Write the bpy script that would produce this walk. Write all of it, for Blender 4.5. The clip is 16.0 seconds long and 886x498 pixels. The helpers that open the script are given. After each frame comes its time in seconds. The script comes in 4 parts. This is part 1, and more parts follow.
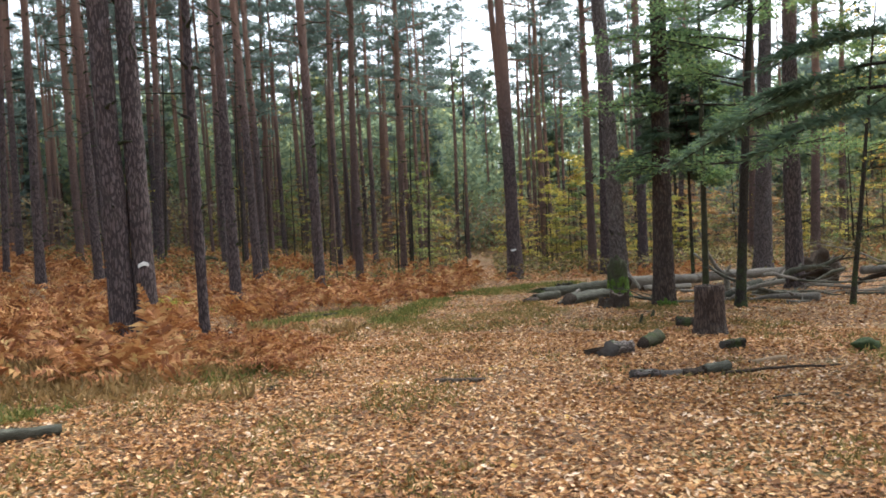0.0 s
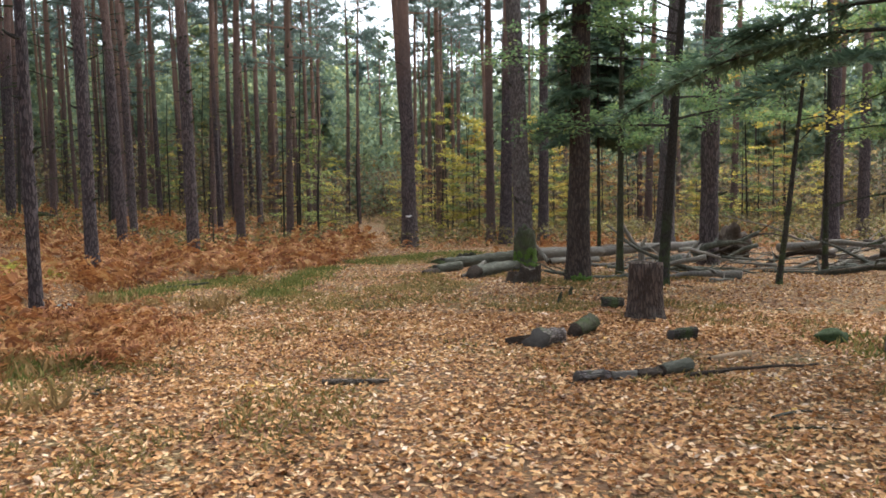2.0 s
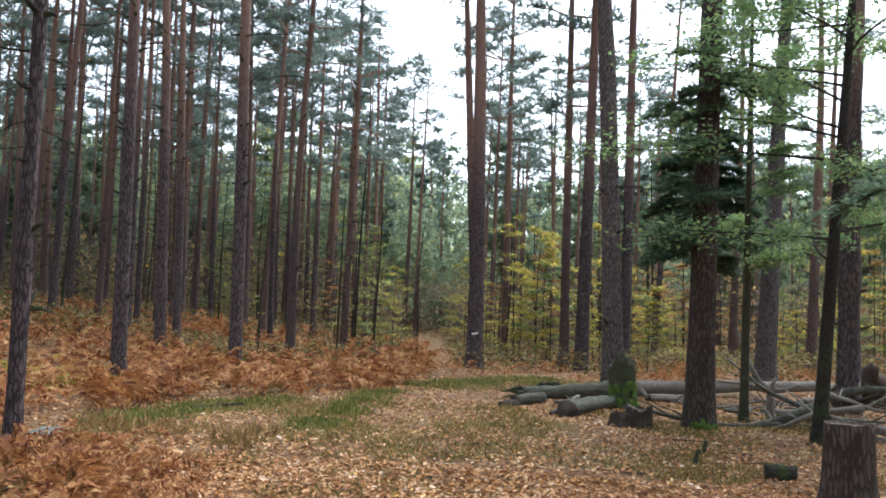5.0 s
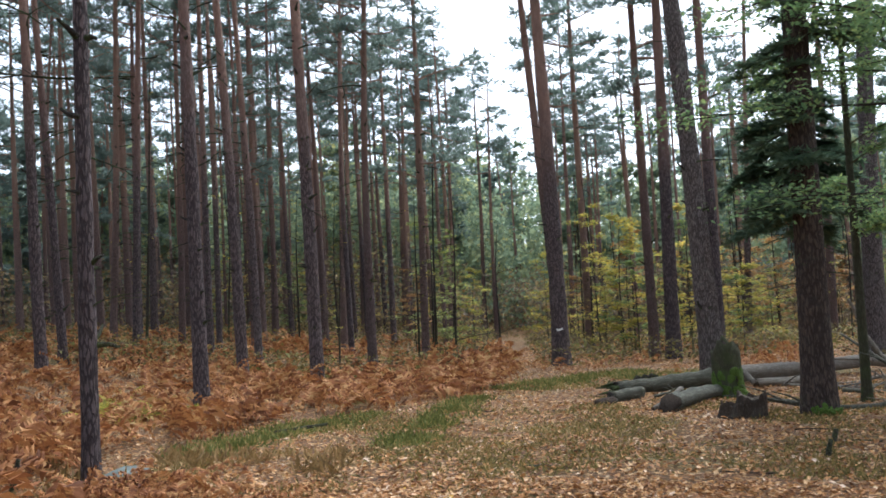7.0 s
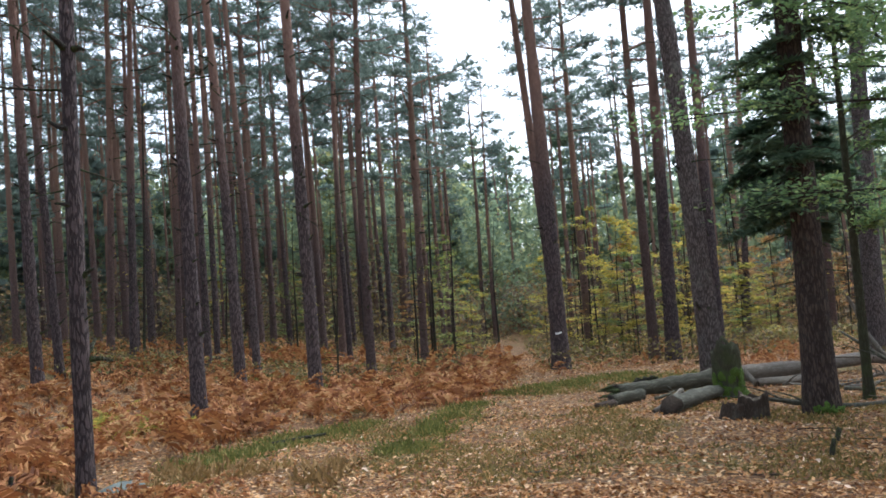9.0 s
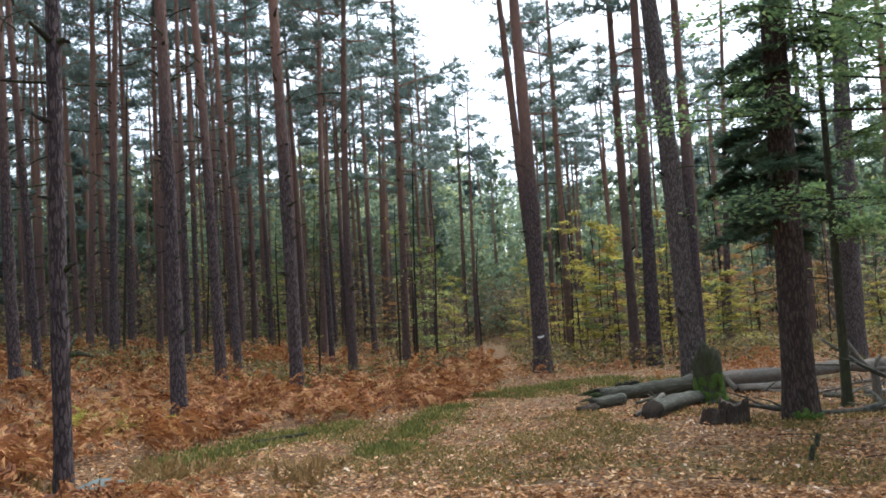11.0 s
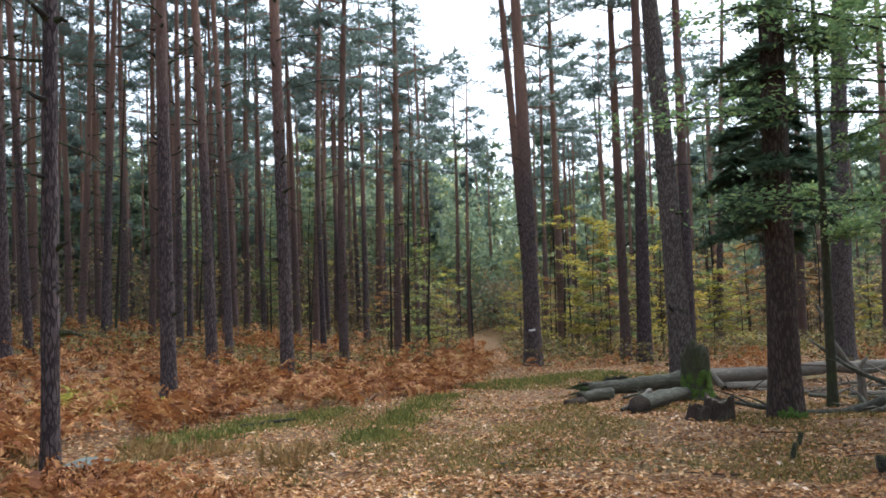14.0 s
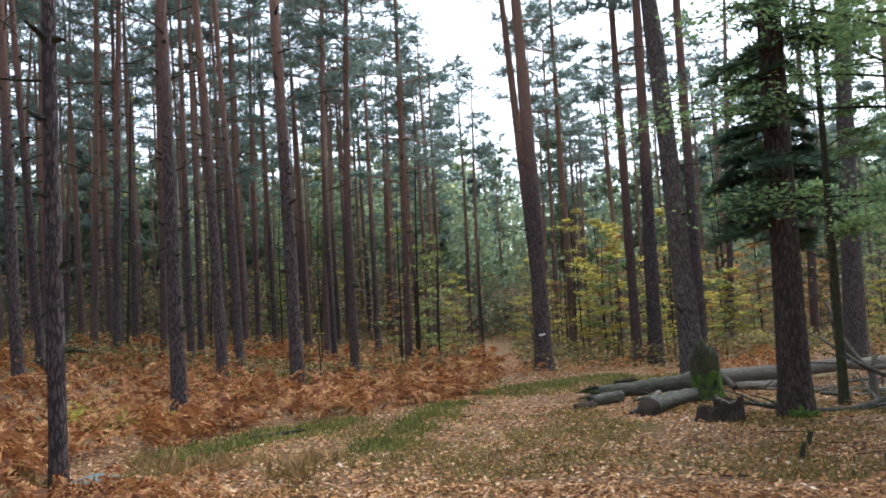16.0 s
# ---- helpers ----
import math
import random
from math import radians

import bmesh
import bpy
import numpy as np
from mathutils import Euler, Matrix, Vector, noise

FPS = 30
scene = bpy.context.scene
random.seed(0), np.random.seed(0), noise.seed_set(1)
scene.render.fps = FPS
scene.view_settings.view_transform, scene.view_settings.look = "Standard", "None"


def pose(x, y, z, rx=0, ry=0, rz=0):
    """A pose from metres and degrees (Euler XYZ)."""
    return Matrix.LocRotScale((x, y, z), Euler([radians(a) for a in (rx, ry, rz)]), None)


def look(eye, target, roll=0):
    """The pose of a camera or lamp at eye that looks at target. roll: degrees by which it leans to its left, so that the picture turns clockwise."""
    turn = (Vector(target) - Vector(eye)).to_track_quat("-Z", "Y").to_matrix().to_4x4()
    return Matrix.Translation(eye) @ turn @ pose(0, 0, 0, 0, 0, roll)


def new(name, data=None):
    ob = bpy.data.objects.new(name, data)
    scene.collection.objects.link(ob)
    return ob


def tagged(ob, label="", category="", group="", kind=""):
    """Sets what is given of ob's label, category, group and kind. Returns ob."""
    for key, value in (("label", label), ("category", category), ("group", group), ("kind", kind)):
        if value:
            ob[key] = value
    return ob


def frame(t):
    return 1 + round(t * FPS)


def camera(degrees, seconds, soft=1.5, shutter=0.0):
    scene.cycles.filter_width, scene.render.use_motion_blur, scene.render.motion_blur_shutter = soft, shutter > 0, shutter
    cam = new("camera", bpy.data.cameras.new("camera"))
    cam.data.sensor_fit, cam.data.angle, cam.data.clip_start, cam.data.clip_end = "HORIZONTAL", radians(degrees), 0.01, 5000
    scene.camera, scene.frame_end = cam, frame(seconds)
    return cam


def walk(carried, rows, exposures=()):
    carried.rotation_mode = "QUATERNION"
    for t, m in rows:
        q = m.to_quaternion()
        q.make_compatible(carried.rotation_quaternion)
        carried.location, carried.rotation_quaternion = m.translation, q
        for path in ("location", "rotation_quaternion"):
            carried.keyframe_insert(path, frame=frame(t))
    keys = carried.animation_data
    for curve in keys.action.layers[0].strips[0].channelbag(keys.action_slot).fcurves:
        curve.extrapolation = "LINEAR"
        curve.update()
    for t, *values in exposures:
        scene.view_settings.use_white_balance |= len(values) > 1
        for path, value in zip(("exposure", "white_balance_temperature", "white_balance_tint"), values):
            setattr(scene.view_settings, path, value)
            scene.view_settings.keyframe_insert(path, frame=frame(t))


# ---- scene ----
cam = camera(56.0, 16.0, soft=1.7, shutter=0.15)
PATH = [
    (0, (1.921, 0.199, 1.444), (1.466, 2.146, 1.434), -2.6),
    (0.5, (1.781, 0.672, 1.432), (1.409, 2.637, 1.414), -2.1),
    (1, (1.633, 1.169, 1.412), (1.281, 3.121, 1.159), -1.3),
    (1.5, (1.529, 1.663, 1.406), (1.311, 3.645, 1.247), 0.6),
    (2, (1.412, 2.185, 1.404), (1.217, 4.173, 1.305), -0.9),
    (2.5, (1.247, 2.649, 1.415), (1.013, 4.633, 1.323), 1.2),
    (3, (1.129, 3.221, 1.396), (0.997, 5.206, 1.191), -0.9),
    (3.5, (0.965, 3.672, 1.415), (0.753, 5.637, 1.114), -0.3),
    (4, (0.795, 4.071, 1.442), (0.599, 6.05, 1.231), 3.7),
    (4.5, (0.661, 4.473, 1.446), (0.39, 6.455, 1.431), 2.5),
    (5, (0.585, 4.852, 1.416), (0.262, 6.817, 1.593), 2.2),
    (5.2, (0.571, 4.974, 1.444), (0.249, 6.937, 1.652), 2.4),
    (7.5, (0.389, 5.624, 1.437), (-0.13, 7.547, 1.616), -3.5),
    (8, (0.413, 5.677, 1.448), (-0.089, 7.604, 1.631), -4.0),
    (10.3, (0.382, 5.586, 1.422), (-0.089, 7.519, 1.628), -3.9),
    (10.5, (0.379, 5.613, 1.42), (-0.091, 7.547, 1.615), -4.1),
    (11, (0.383, 5.641, 1.423), (-0.066, 7.58, 1.622), -3.1),
    (11.5, (0.376, 5.619, 1.415), (-0.075, 7.558, 1.608), -2.5),
    (12, (0.381, 5.632, 1.415), (-0.085, 7.568, 1.607), -2.2),
    (12.5, (0.416, 5.636, 1.404), (-0.042, 7.574, 1.583), -1.4),
    (13, (0.424, 5.648, 1.397), (-0.016, 7.592, 1.565), -1.9),
    (13.5, (0.436, 5.637, 1.397), (-0.009, 7.579, 1.574), -1.9),
    (14, (0.431, 5.613, 1.4), (-0.008, 7.556, 1.578), -1.5),
    (14.5, (0.446, 5.592, 1.406), (-0.05, 7.519, 1.61), -3.1),
    (15, (0.518, 5.628, 1.397), (-0.031, 7.54, 1.605), -3.5),
    (15.5, (0.554, 5.64, 1.39), (0.036, 7.562, 1.591), -2.8),
    (16, (0.525, 5.633, 1.404), (0.062, 7.569, 1.599), -3.0),
]
walk(cam, [(t, look(eye, target, roll)) for t, eye, target, roll in PATH],
     [(0, 1.62, 6150, 5.5), (3.8, 1.64, 6150, 5.5), (5.2, 1.64, 5850, 6), (8, 1.46, 5800, 6), (16, 1.46, 5800, 6)])

# ---- sky, sun and exposure ----
world = bpy.data.worlds.new("overcast_sky")
scene.world = world
world.use_nodes = True
wn, wl = world.node_tree.nodes, world.node_tree.links
sky = wn.new("ShaderNodeTexSky")
sky.sky_type, sky.sun_disc = "NISHITA", False
sky.sun_elevation, sky.sun_rotation = radians(60), radians(25)
sky.air_density, sky.dust_density, sky.ozone_density = 1.0, 4.0, 1.0
veil = wn.new("ShaderNodeHueSaturation")
veil.inputs["Saturation"].default_value = 0.42
wl.new(sky.outputs["Color"], veil.inputs["Color"])
wl.new(veil.outputs["Color"], wn["Background"].inputs["Color"])
wn["Background"].inputs["Strength"].default_value = 0.15
sun = new("sun", bpy.data.lights.new("sun", "SUN"))
sun.data.energy, sun.data.angle, sun.data.color = 1.2, radians(40), (1.0, 0.97, 0.93)
sun.matrix_world = look((14.8, 31.7, 60.6), (0, 0, 0))

# ---- materials ----
def material(name, rough=0.9):
    m = bpy.data.materials.new(name)
    m.use_nodes = True
    b = m.node_tree.nodes["Principled BSDF"]
    b.inputs["Roughness"].default_value = rough
    b.inputs["Specular IOR Level"].default_value = 0.25
    return m, m.node_tree.nodes, m.node_tree.links, b


def ramp(nodes, links, source, stops, interp="LINEAR"):
    r = nodes.new("ShaderNodeValToRGB")
    r.color_ramp.interpolation = interp
    el = r.color_ramp.elements
    while len(el) < len(stops):
        el.new(0.5)
    for e, (p, c) in zip(el, stops):
        e.position, e.color = p, (*c, 1)
    links.new(source, r.inputs["Fac"])
    return r.outputs["Color"]


def noise_tex(nodes, links, scale, detail=4.0, vector=None, rough=0.55):
    n = nodes.new("ShaderNodeTexNoise")
    n.inputs["Scale"].default_value, n.inputs["Detail"].default_value, n.inputs["Roughness"].default_value = scale, detail, rough
    if vector is not None:
        links.new(vector, n.inputs["Vector"])
    return n.outputs["Fac"]


def mix(nodes, links, fac, a, b, blend="MIX"):
    m = nodes.new("ShaderNodeMix")
    m.data_type, m.blend_type = "RGBA", blend
    for key, v in ((0, fac), (6, a), (7, b)):
        if isinstance(v, (int, float)):
            m.inputs[key].default_value = v
        elif isinstance(v, tuple):
            m.inputs[key].default_value = (*v, 1)
        else:
            links.new(v, m.inputs[key])
    return m.outputs[2]


def smooth_range(nodes, links, value, lo, hi):
    r = nodes.new("ShaderNodeMapRange")
    r.interpolation_type = "SMOOTHSTEP"
    r.inputs["From Min"].default_value, r.inputs["From Max"].default_value = lo, hi
    links.new(value, r.inputs["Value"])
    return r.outputs["Result"]


def math_node(nodes, links, op, a, b=0.0):
    n = nodes.new("ShaderNodeMath")
    n.operation = op
    for key, v in ((0, a), (1, b)):
        if isinstance(v, (int, float)):
            n.inputs[key].default_value = v
        else:
            links.new(v, n.inputs[key])
    return n.outputs[0]


def stretch(nodes, links, scale):
    c = nodes.new("ShaderNodeTexCoord")
    mp = nodes.new("ShaderNodeMapping")
    mp.inputs["Scale"].default_value = scale
    links.new(c.outputs["Object"], mp.inputs["Vector"])
    return c, mp.outputs["Vector"]


def bump(nodes, links, bsdf, height, strength=0.6, distance=0.02):
    b = nodes.new("ShaderNodeBump")
    b.inputs["Strength"].default_value, b.inputs["Distance"].default_value = strength, distance
    links.new(height, b.inputs["Height"])
    links.new(b.outputs["Normal"], bsdf.inputs["Normal"])


def bark(name, dark, light, upper=None, split=(5.0, 9.0), moss=0.0, plate=1.0, lichen=0.25, furrow=0.36):
    """Plated bark; upper: the flaky bark of the upper stem; moss: how much grows on the lowest part."""
    m, n, l, b = material(name, 0.92)
    c, v = stretch(n, l, (30 * plate, 30 * plate, 7.0 * plate))
    vor = n.new("ShaderNodeTexVoronoi")
    vor.feature = "DISTANCE_TO_EDGE"
    vor.inputs["Scale"].default_value = 1.0
    wob = n.new("ShaderNodeTexNoise")
    wob.inputs["Scale"].default_value, wob.inputs["Detail"].default_value = 1.4, 3
    l.new(v, wob.inputs["Vector"])
    vv = mix(n, l, 1.0, v, mix(n, l, 1.0, wob.outputs["Color"], (1.3, 1.3, 1.3), "MULTIPLY"), "ADD")
    l.new(vv, vor.inputs["Vector"])
    crack = smooth_range(n, l, vor.outputs["Distance"], 0.0, 0.22)
    fine = noise_tex(n, l, 1.2, 7, v, 0.75)
    broad = noise_tex(n, l, 1.3, 3, c.outputs["Object"])
    tone = math_node(n, l, "ADD", math_node(n, l, "MULTIPLY", crack, furrow), math_node(n, l, "MULTIPLY", fine, 1.0 - furrow))
    col = ramp(n, l, tone, [(0.0, tuple(x * 0.62 for x in dark)), (0.5, dark), (0.82, light)])
    if lichen:
        grey = smooth_range(n, l, noise_tex(n, l, 2.3, 5, c.outputs["Object"], 0.7), 0.52, 0.75)
        col = mix(n, l, math_node(n, l, "MULTIPLY", grey, lichen), col, (0.19, 0.2, 0.17))
    sep = n.new("ShaderNodeSeparateXYZ")
    l.new(c.outputs["Object"], sep.inputs[0])
    z = math_node(n, l, "ADD", sep.outputs["Z"], math_node(n, l, "MULTIPLY", broad, 3.0))
    if upper:
        flake = ramp(n, l, fine, [(0.25, tuple(x * 0.55 for x in upper)), (0.6, upper), (0.85, tuple(min(1, x * 1.3) for x in upper))])
        col = mix(n, l, smooth_range(n, l, z, *[s + 1.5 for s in split]), col, flake)
    if moss:
        low = n.new("ShaderNodeMapRange")
        low.inputs["From Min"].default_value, low.inputs["From Max"].default_value = moss + 1.2, 0.9
        l.new(z, low.inputs["Value"])
        patch = smooth_range(n, l, noise_tex(n, l, 5.0, 4, c.outputs["Object"]), 0.4, 0.62)
        col = mix(n, l, math_node(n, l, "MULTIPLY", low.outputs["Result"], patch), col, (0.07, 0.11, 0.025))
    info = n.new("ShaderNodeObjectInfo")
    shade = ramp(n, l, info.outputs["Random"], [(0.0, (0.8, 0.78, 0.8)), (1.0, (1.15, 1.1, 1.05))])
    l.new(mix(n, l, 1.0, col, shade, "MULTIPLY"), b.inputs["Base Color"])
    bump(n, l, b, math_node(n, l, "ADD", math_node(n, l, "MULTIPLY", crack, 1.4 * furrow), fine), 1.0, 0.03)
    return m


def foliage(name, stops, through_light=0.35, per="island", rough=0.75):
    """Leaves of many tones; some light comes through them."""
    m, n, l, b = material(name, rough)
    if per == "island":
        g = n.new("ShaderNodeNewGeometry").outputs["Random Per Island"]
        o = n.new("ShaderNodeObjectInfo").outputs["Random"]
        fac = math_node(n, l, "ADD", math_node(n, l, "MULTIPLY", g, 0.65), math_node(n, l, "MULTIPLY", o, 0.35))
    else:
        rnd = n.new("ShaderNodeNewGeometry").outputs["Random Per Island"]
        oc = n.new("ShaderNodeTexCoord").outputs["Object"]
        broad = math_node(n, l, "SUBTRACT", noise_tex(n, l, 0.8, 4, oc, 0.6), 0.5)
        fac = math_node(n, l, "ADD", math_node(n, l, "MULTIPLY", rnd, 0.8), math_node(n, l, "ADD", math_node(n, l, "MULTIPLY", broad, 0.9), 0.1))
    col = ramp(n, l, fac, stops)
    c = n.new("ShaderNodeTexCoord")
    spots = smooth_range(n, l, noise_tex(n, l, 35.0, 3, c.outputs["Object"]), 0.35, 0.7)
    col = mix(n, l, math_node(n, l, "MULTIPLY", spots, 0.35), col, mix(n, l, 1.0, col, (0.55, 0.5, 0.45), "MULTIPLY"))
    l.new(col, b.inputs["Base Color"])
    if through_light:
        t = n.new("ShaderNodeBsdfTranslucent")
        l.new(col, t.inputs["Color"])
        s = n.new("ShaderNodeMixShader")
        s.inputs["Fac"].default_value = through_light
        l.new(b.outputs[0], s.inputs[1])
        l.new(t.outputs[0], s.inputs[2])
        l.new(s.outputs[0], n["Material Output"].inputs["Surface"])
    return m


PINE_BARK = bark("pine_bark", (0.058, 0.045, 0.046), (0.19, 0.152, 0.15), upper=(0.28, 0.18, 0.145), split=(4.5, 9.5), plate=0.8, lichen=0.18)
OLD_BARK = bark("old_pine_bark", (0.08, 0.066, 0.062), (0.27, 0.235, 0.22), moss=0.55, plate=1.0, lichen=0.45)
FIR_BARK = bark("fir_bark", (0.05, 0.037, 0.031), (0.135, 0.1, 0.08), moss=0.45, plate=0.8, lichen=0.2)
RED_BARK = bark("young_pine_bark", (0.1, 0.07, 0.064), (0.215, 0.155, 0.14), upper=(0.27, 0.175, 0.135), split=(3.0, 9.0))
DARK_BARK = bark("wet_broadleaf_bark", (0.035, 0.03, 0.024), (0.085, 0.075, 0.06), moss=1.6, plate=1.6, lichen=0.15)
LOG_BARK = bark("weathered_log_bark", (0.075, 0.076, 0.058), (0.24, 0.245, 0.19), plate=0.6, lichen=0.5, furrow=0.06)
STUMP_BARK = bark("stump_bark", (0.065, 0.046, 0.036), (0.17, 0.125, 0.1), plate=0.8, lichen=0.35)
THIN_BARK = bark("thin_stem_bark", (0.085, 0.072, 0.06), (0.17, 0.15, 0.125), plate=1.6, lichen=0.2)
MOSSY_BARK = bark("mossy_bark", (0.06, 0.06, 0.035), (0.15, 0.14, 0.095), moss=1.3, lichen=0.3, furrow=0.12)
BARE_WOOD = bark("bleached_wood", (0.17, 0.155, 0.13), (0.37, 0.35, 0.31), plate=0.9, lichen=0.15, furrow=0.05)
ROTTEN = bark("rotten_wood", (0.045, 0.033, 0.024), (0.14, 0.1, 0.07), plate=1.2, lichen=0.3, furrow=0.1)
NEEDLES = foliage("pine_needles", [(0.0, (0.1, 0.145, 0.13)), (0.5, (0.155, 0.205, 0.18)), (1.0, (0.21, 0.26, 0.215))], 0.55)
FIR_NEEDLES = foliage("fir_needles", [(0.0, (0.055, 0.095, 0.062)), (0.6, (0.1, 0.155, 0.095)), (1.0, (0.17, 0.235, 0.14))], 0.45)
GREEN_LEAVES = foliage("green_leaves", [(0.0, (0.1, 0.17, 0.08)), (0.55, (0.18, 0.28, 0.12)), (0.88, (0.3, 0.37, 0.13)), (1.0, (0.44, 0.37, 0.12))], 0.55)
YELLOW_LEAVES = foliage("yellowing_leaves", [(0.0, (0.17, 0.21, 0.06)), (0.35, (0.36, 0.35, 0.08)), (0.7, (0.6, 0.48, 0.1)), (1.0, (0.56, 0.32, 0.09))], 0.6)
LIME_LEAVES = foliage("yellow_green_leaves", [(0.0, (0.11, 0.17, 0.07)), (0.5, (0.2, 0.27, 0.09)), (1.0, (0.4, 0.4, 0.11))], 0.5)
RUSTY_LEAVES = foliage("rusty_leaves", [(0.0, (0.2, 0.1, 0.045)), (0.5, (0.36, 0.2, 0.075)), (1.0, (0.5, 0.34, 0.12))], 0.5)
LITTER = foliage("fallen_leaves", [(0.0, (0.09, 0.04, 0.02)), (0.2, (0.2, 0.09, 0.036)), (0.45, (0.36, 0.165, 0.06)), (0.68, (0.5, 0.27, 0.1)), (0.84, (0.63, 0.41, 0.21)), (0.95, (0.7, 0.55, 0.42)), (1.0, (0.64, 0.4, 0.07))], 0.12, "leaf", 0.6)
BRACKEN = foliage("dead_bracken", [(0.0, (0.1, 0.036, 0.016)), (0.35, (0.27, 0.107, 0.04)), (0.65, (0.4, 0.186, 0.07)), (0.9, (0.5, 0.3, 0.125)), (1.0, (0.46, 0.34, 0.135))], 0.25, "leaf")
GRASS = foliage("grass_blades", [(0.0, (0.07, 0.09, 0.022)), (0.5, (0.14, 0.155, 0.038)), (0.8, (0.25, 0.215, 0.065)), (1.0, (0.42, 0.32, 0.14))], 0.3, "leaf")
OLIVE_GRASS = foliage("olive_grass_blades", [(0.0, (0.1, 0.09, 0.03)), (0.5, (0.19, 0.155, 0.05)), (0.8, (0.28, 0.2, 0.07)), (1.0, (0.4, 0.29, 0.13))], 0.3, "leaf")
DRY_GRASS = foliage("dry_grass_blades", [(0.0, (0.12, 0.08, 0.03)), (0.5, (0.23, 0.145, 0.055)), (1.0, (0.38, 0.25, 0.11))], 0.3, "leaf")


def plain(name, color, rough=0.9, scale=30.0, spread=0.3, relief=0.4):
    m, n, l, b = material(name, rough)
    c = n.new("ShaderNodeTexCoord")
    f = noise_tex(n, l, scale, 5, c.outputs["Object"], 0.65)
    g = noise_tex(n, l, scale / 9, 3, c.outputs["Object"])
    col = ramp(n, l, f, [(0.25, tuple(x * (1 - spread) for x in color)), (0.75, tuple(min(1, x * (1 + spread)) for x in color))])
    l.new(mix(n, l, 1.0, col, ramp(n, l, g, [(0.3, (0.8, 0.8, 0.8)), (0.7, (1.1, 1.1, 1.1))]), "MULTIPLY"), b.inputs["Base Color"])
    bump(n, l, b, f, relief, 0.01)
    return m


CUT_WOOD = plain("sawn_wood", (0.3, 0.21, 0.13), 0.85, 22)
MOSS = plain("moss", (0.028, 0.042, 0.014), 1.0, 45, 0.6, 1.0)
BRIGHT_MOSS = plain("bright_moss", (0.075, 0.12, 0.022), 1.0, 45, 0.6, 1.0)
PAINT = plain("white_blaze_paint", (0.75, 0.74, 0.7), 0.7, 60, 0.15)
SLATE = plain("grey_stone", (0.11, 0.125, 0.115), 0.85, 18, 0.35, 0.8)
# black wood of log ends, and the painted shade inside a hollow one
DARK_END_HOLLOW_SHADE = plain("dark_log_end_and_hollow_shade", (0.06, 0.052, 0.045), 0.9, 18, 0.4, 0.8)

# ---- the lie of the land ----
def step01(t):
    t = np.clip(t, 0, 1)
    return t * t * (3 - 2 * t)


def land(x, y):
    """Height of the ground: a flat ride, a bank on the bracken side, hills far off."""
    x, y = np.asarray(x, float), np.asarray(y, float)
    bank = 1.5 * step01((-x - 7) / 17) * step01((y - 8) / 18)
    far = np.hypot(x, y - 5)
    hill = 13 * step01((far - 66) / 80)
    small = 0.03 * np.sin(x * 1.1 + 0.4 * y) * np.sin(y * 0.8 - 0.5 * x) + 0.02 * np.sin(2.3 * x + 1) * np.sin(1.9 * y)
    return bank + hill + small * step01((far - 1) / 6)


def path_x(y):
    return np.interp(y, [-10, 6, 14, 20, 26, 36, 48, 70], [1.6, 0.2, -1.0, -1.9, -3.2, -5.0, -7.2, -11.0])


def bracken_edge(y):
    return np.interp(y, [0, 6, 9, 12, 14.6, 17, 19, 21, 25, 30, 40, 60], [-7, -5.3, -4.2, -5.7, -6.1, -5.7, -4.9, -3.5, -3.3, -4.0, -6.0, -8.6])


def mesh_from(name, V, faces, mats, index=None, smooth=True):
    """A mesh from an array of places and arrays of triangles or quads."""
    me = bpy.data.meshes.new(name)
    faces = [np.asarray(f, np.int32) for f in faces if len(f)]
    me.vertices.add(len(V))
    me.vertices.foreach_set("co", np.asarray(V, np.float32).ravel())
    flat = np.concatenate([f.ravel() for f in faces])
    sizes = np.concatenate([np.full(len(f), f.shape[1]) for f in faces])
    me.loops.add(len(flat))
    me.loops.foreach_set("vertex_index", flat)
    me.polygons.add(len(sizes))
    me.polygons.foreach_set("loop_start", np.concatenate([[0], np.cumsum(sizes)[:-1]]).astype(np.int32))
    for m in mats:
        me.materials.append(m)
    if index is not None:
        me.polygons.foreach_set("material_index", np.concatenate([np.full(len(f), i) for f, i in zip(faces, index)]).astype(np.int32))
    me.polygons.foreach_set("use_smooth", np.full(len(sizes), smooth))
    me.update(calc_edges=True)
    me.validate()
    return me


def under(name, data, parent, m=None, label=""):
    ob = new(name, data)
    ob.parent = parent
    if m is not None:
        ob.matrix_basis = m
    return tagged(ob, label)


def empty(name, m):
    e = new(name)
    e.empty_display_size = 0.2
    e.matrix_basis = m
    return e


def turns(rng, n, tilt=0.5, yaw=None):
    """n turns: a random tilt off the vertical, then a random turn about it."""
    yaw = rng.uniform(0, 2 * np.pi, n) if yaw is None else yaw
    a, b = rng.normal(0, tilt, n), rng.normal(0, tilt, n)
    cy, sy, ca, sa, cb, sb = np.cos(yaw), np.sin(yaw), np.cos(a), np.sin(a), np.cos(b), np.sin(b)
    Z = np.zeros((n, 3, 3))
    Z[:, 0, 0], Z[:, 0, 1], Z[:, 1, 0], Z[:, 1, 1], Z[:, 2, 2] = cy, -sy, sy, cy, 1
    X = np.zeros((n, 3, 3))
    X[:, 0, 0], X[:, 1, 1], X[:, 1, 2], X[:, 2, 1], X[:, 2, 2] = 1, ca, -sa, sa, ca
    Y = np.zeros((n, 3, 3))
    Y[:, 1, 1], Y[:, 0, 0], Y[:, 0, 2], Y[:, 2, 0], Y[:, 2, 2] = 1, cb, sb, -sb, cb
    return X @ Y @ Z


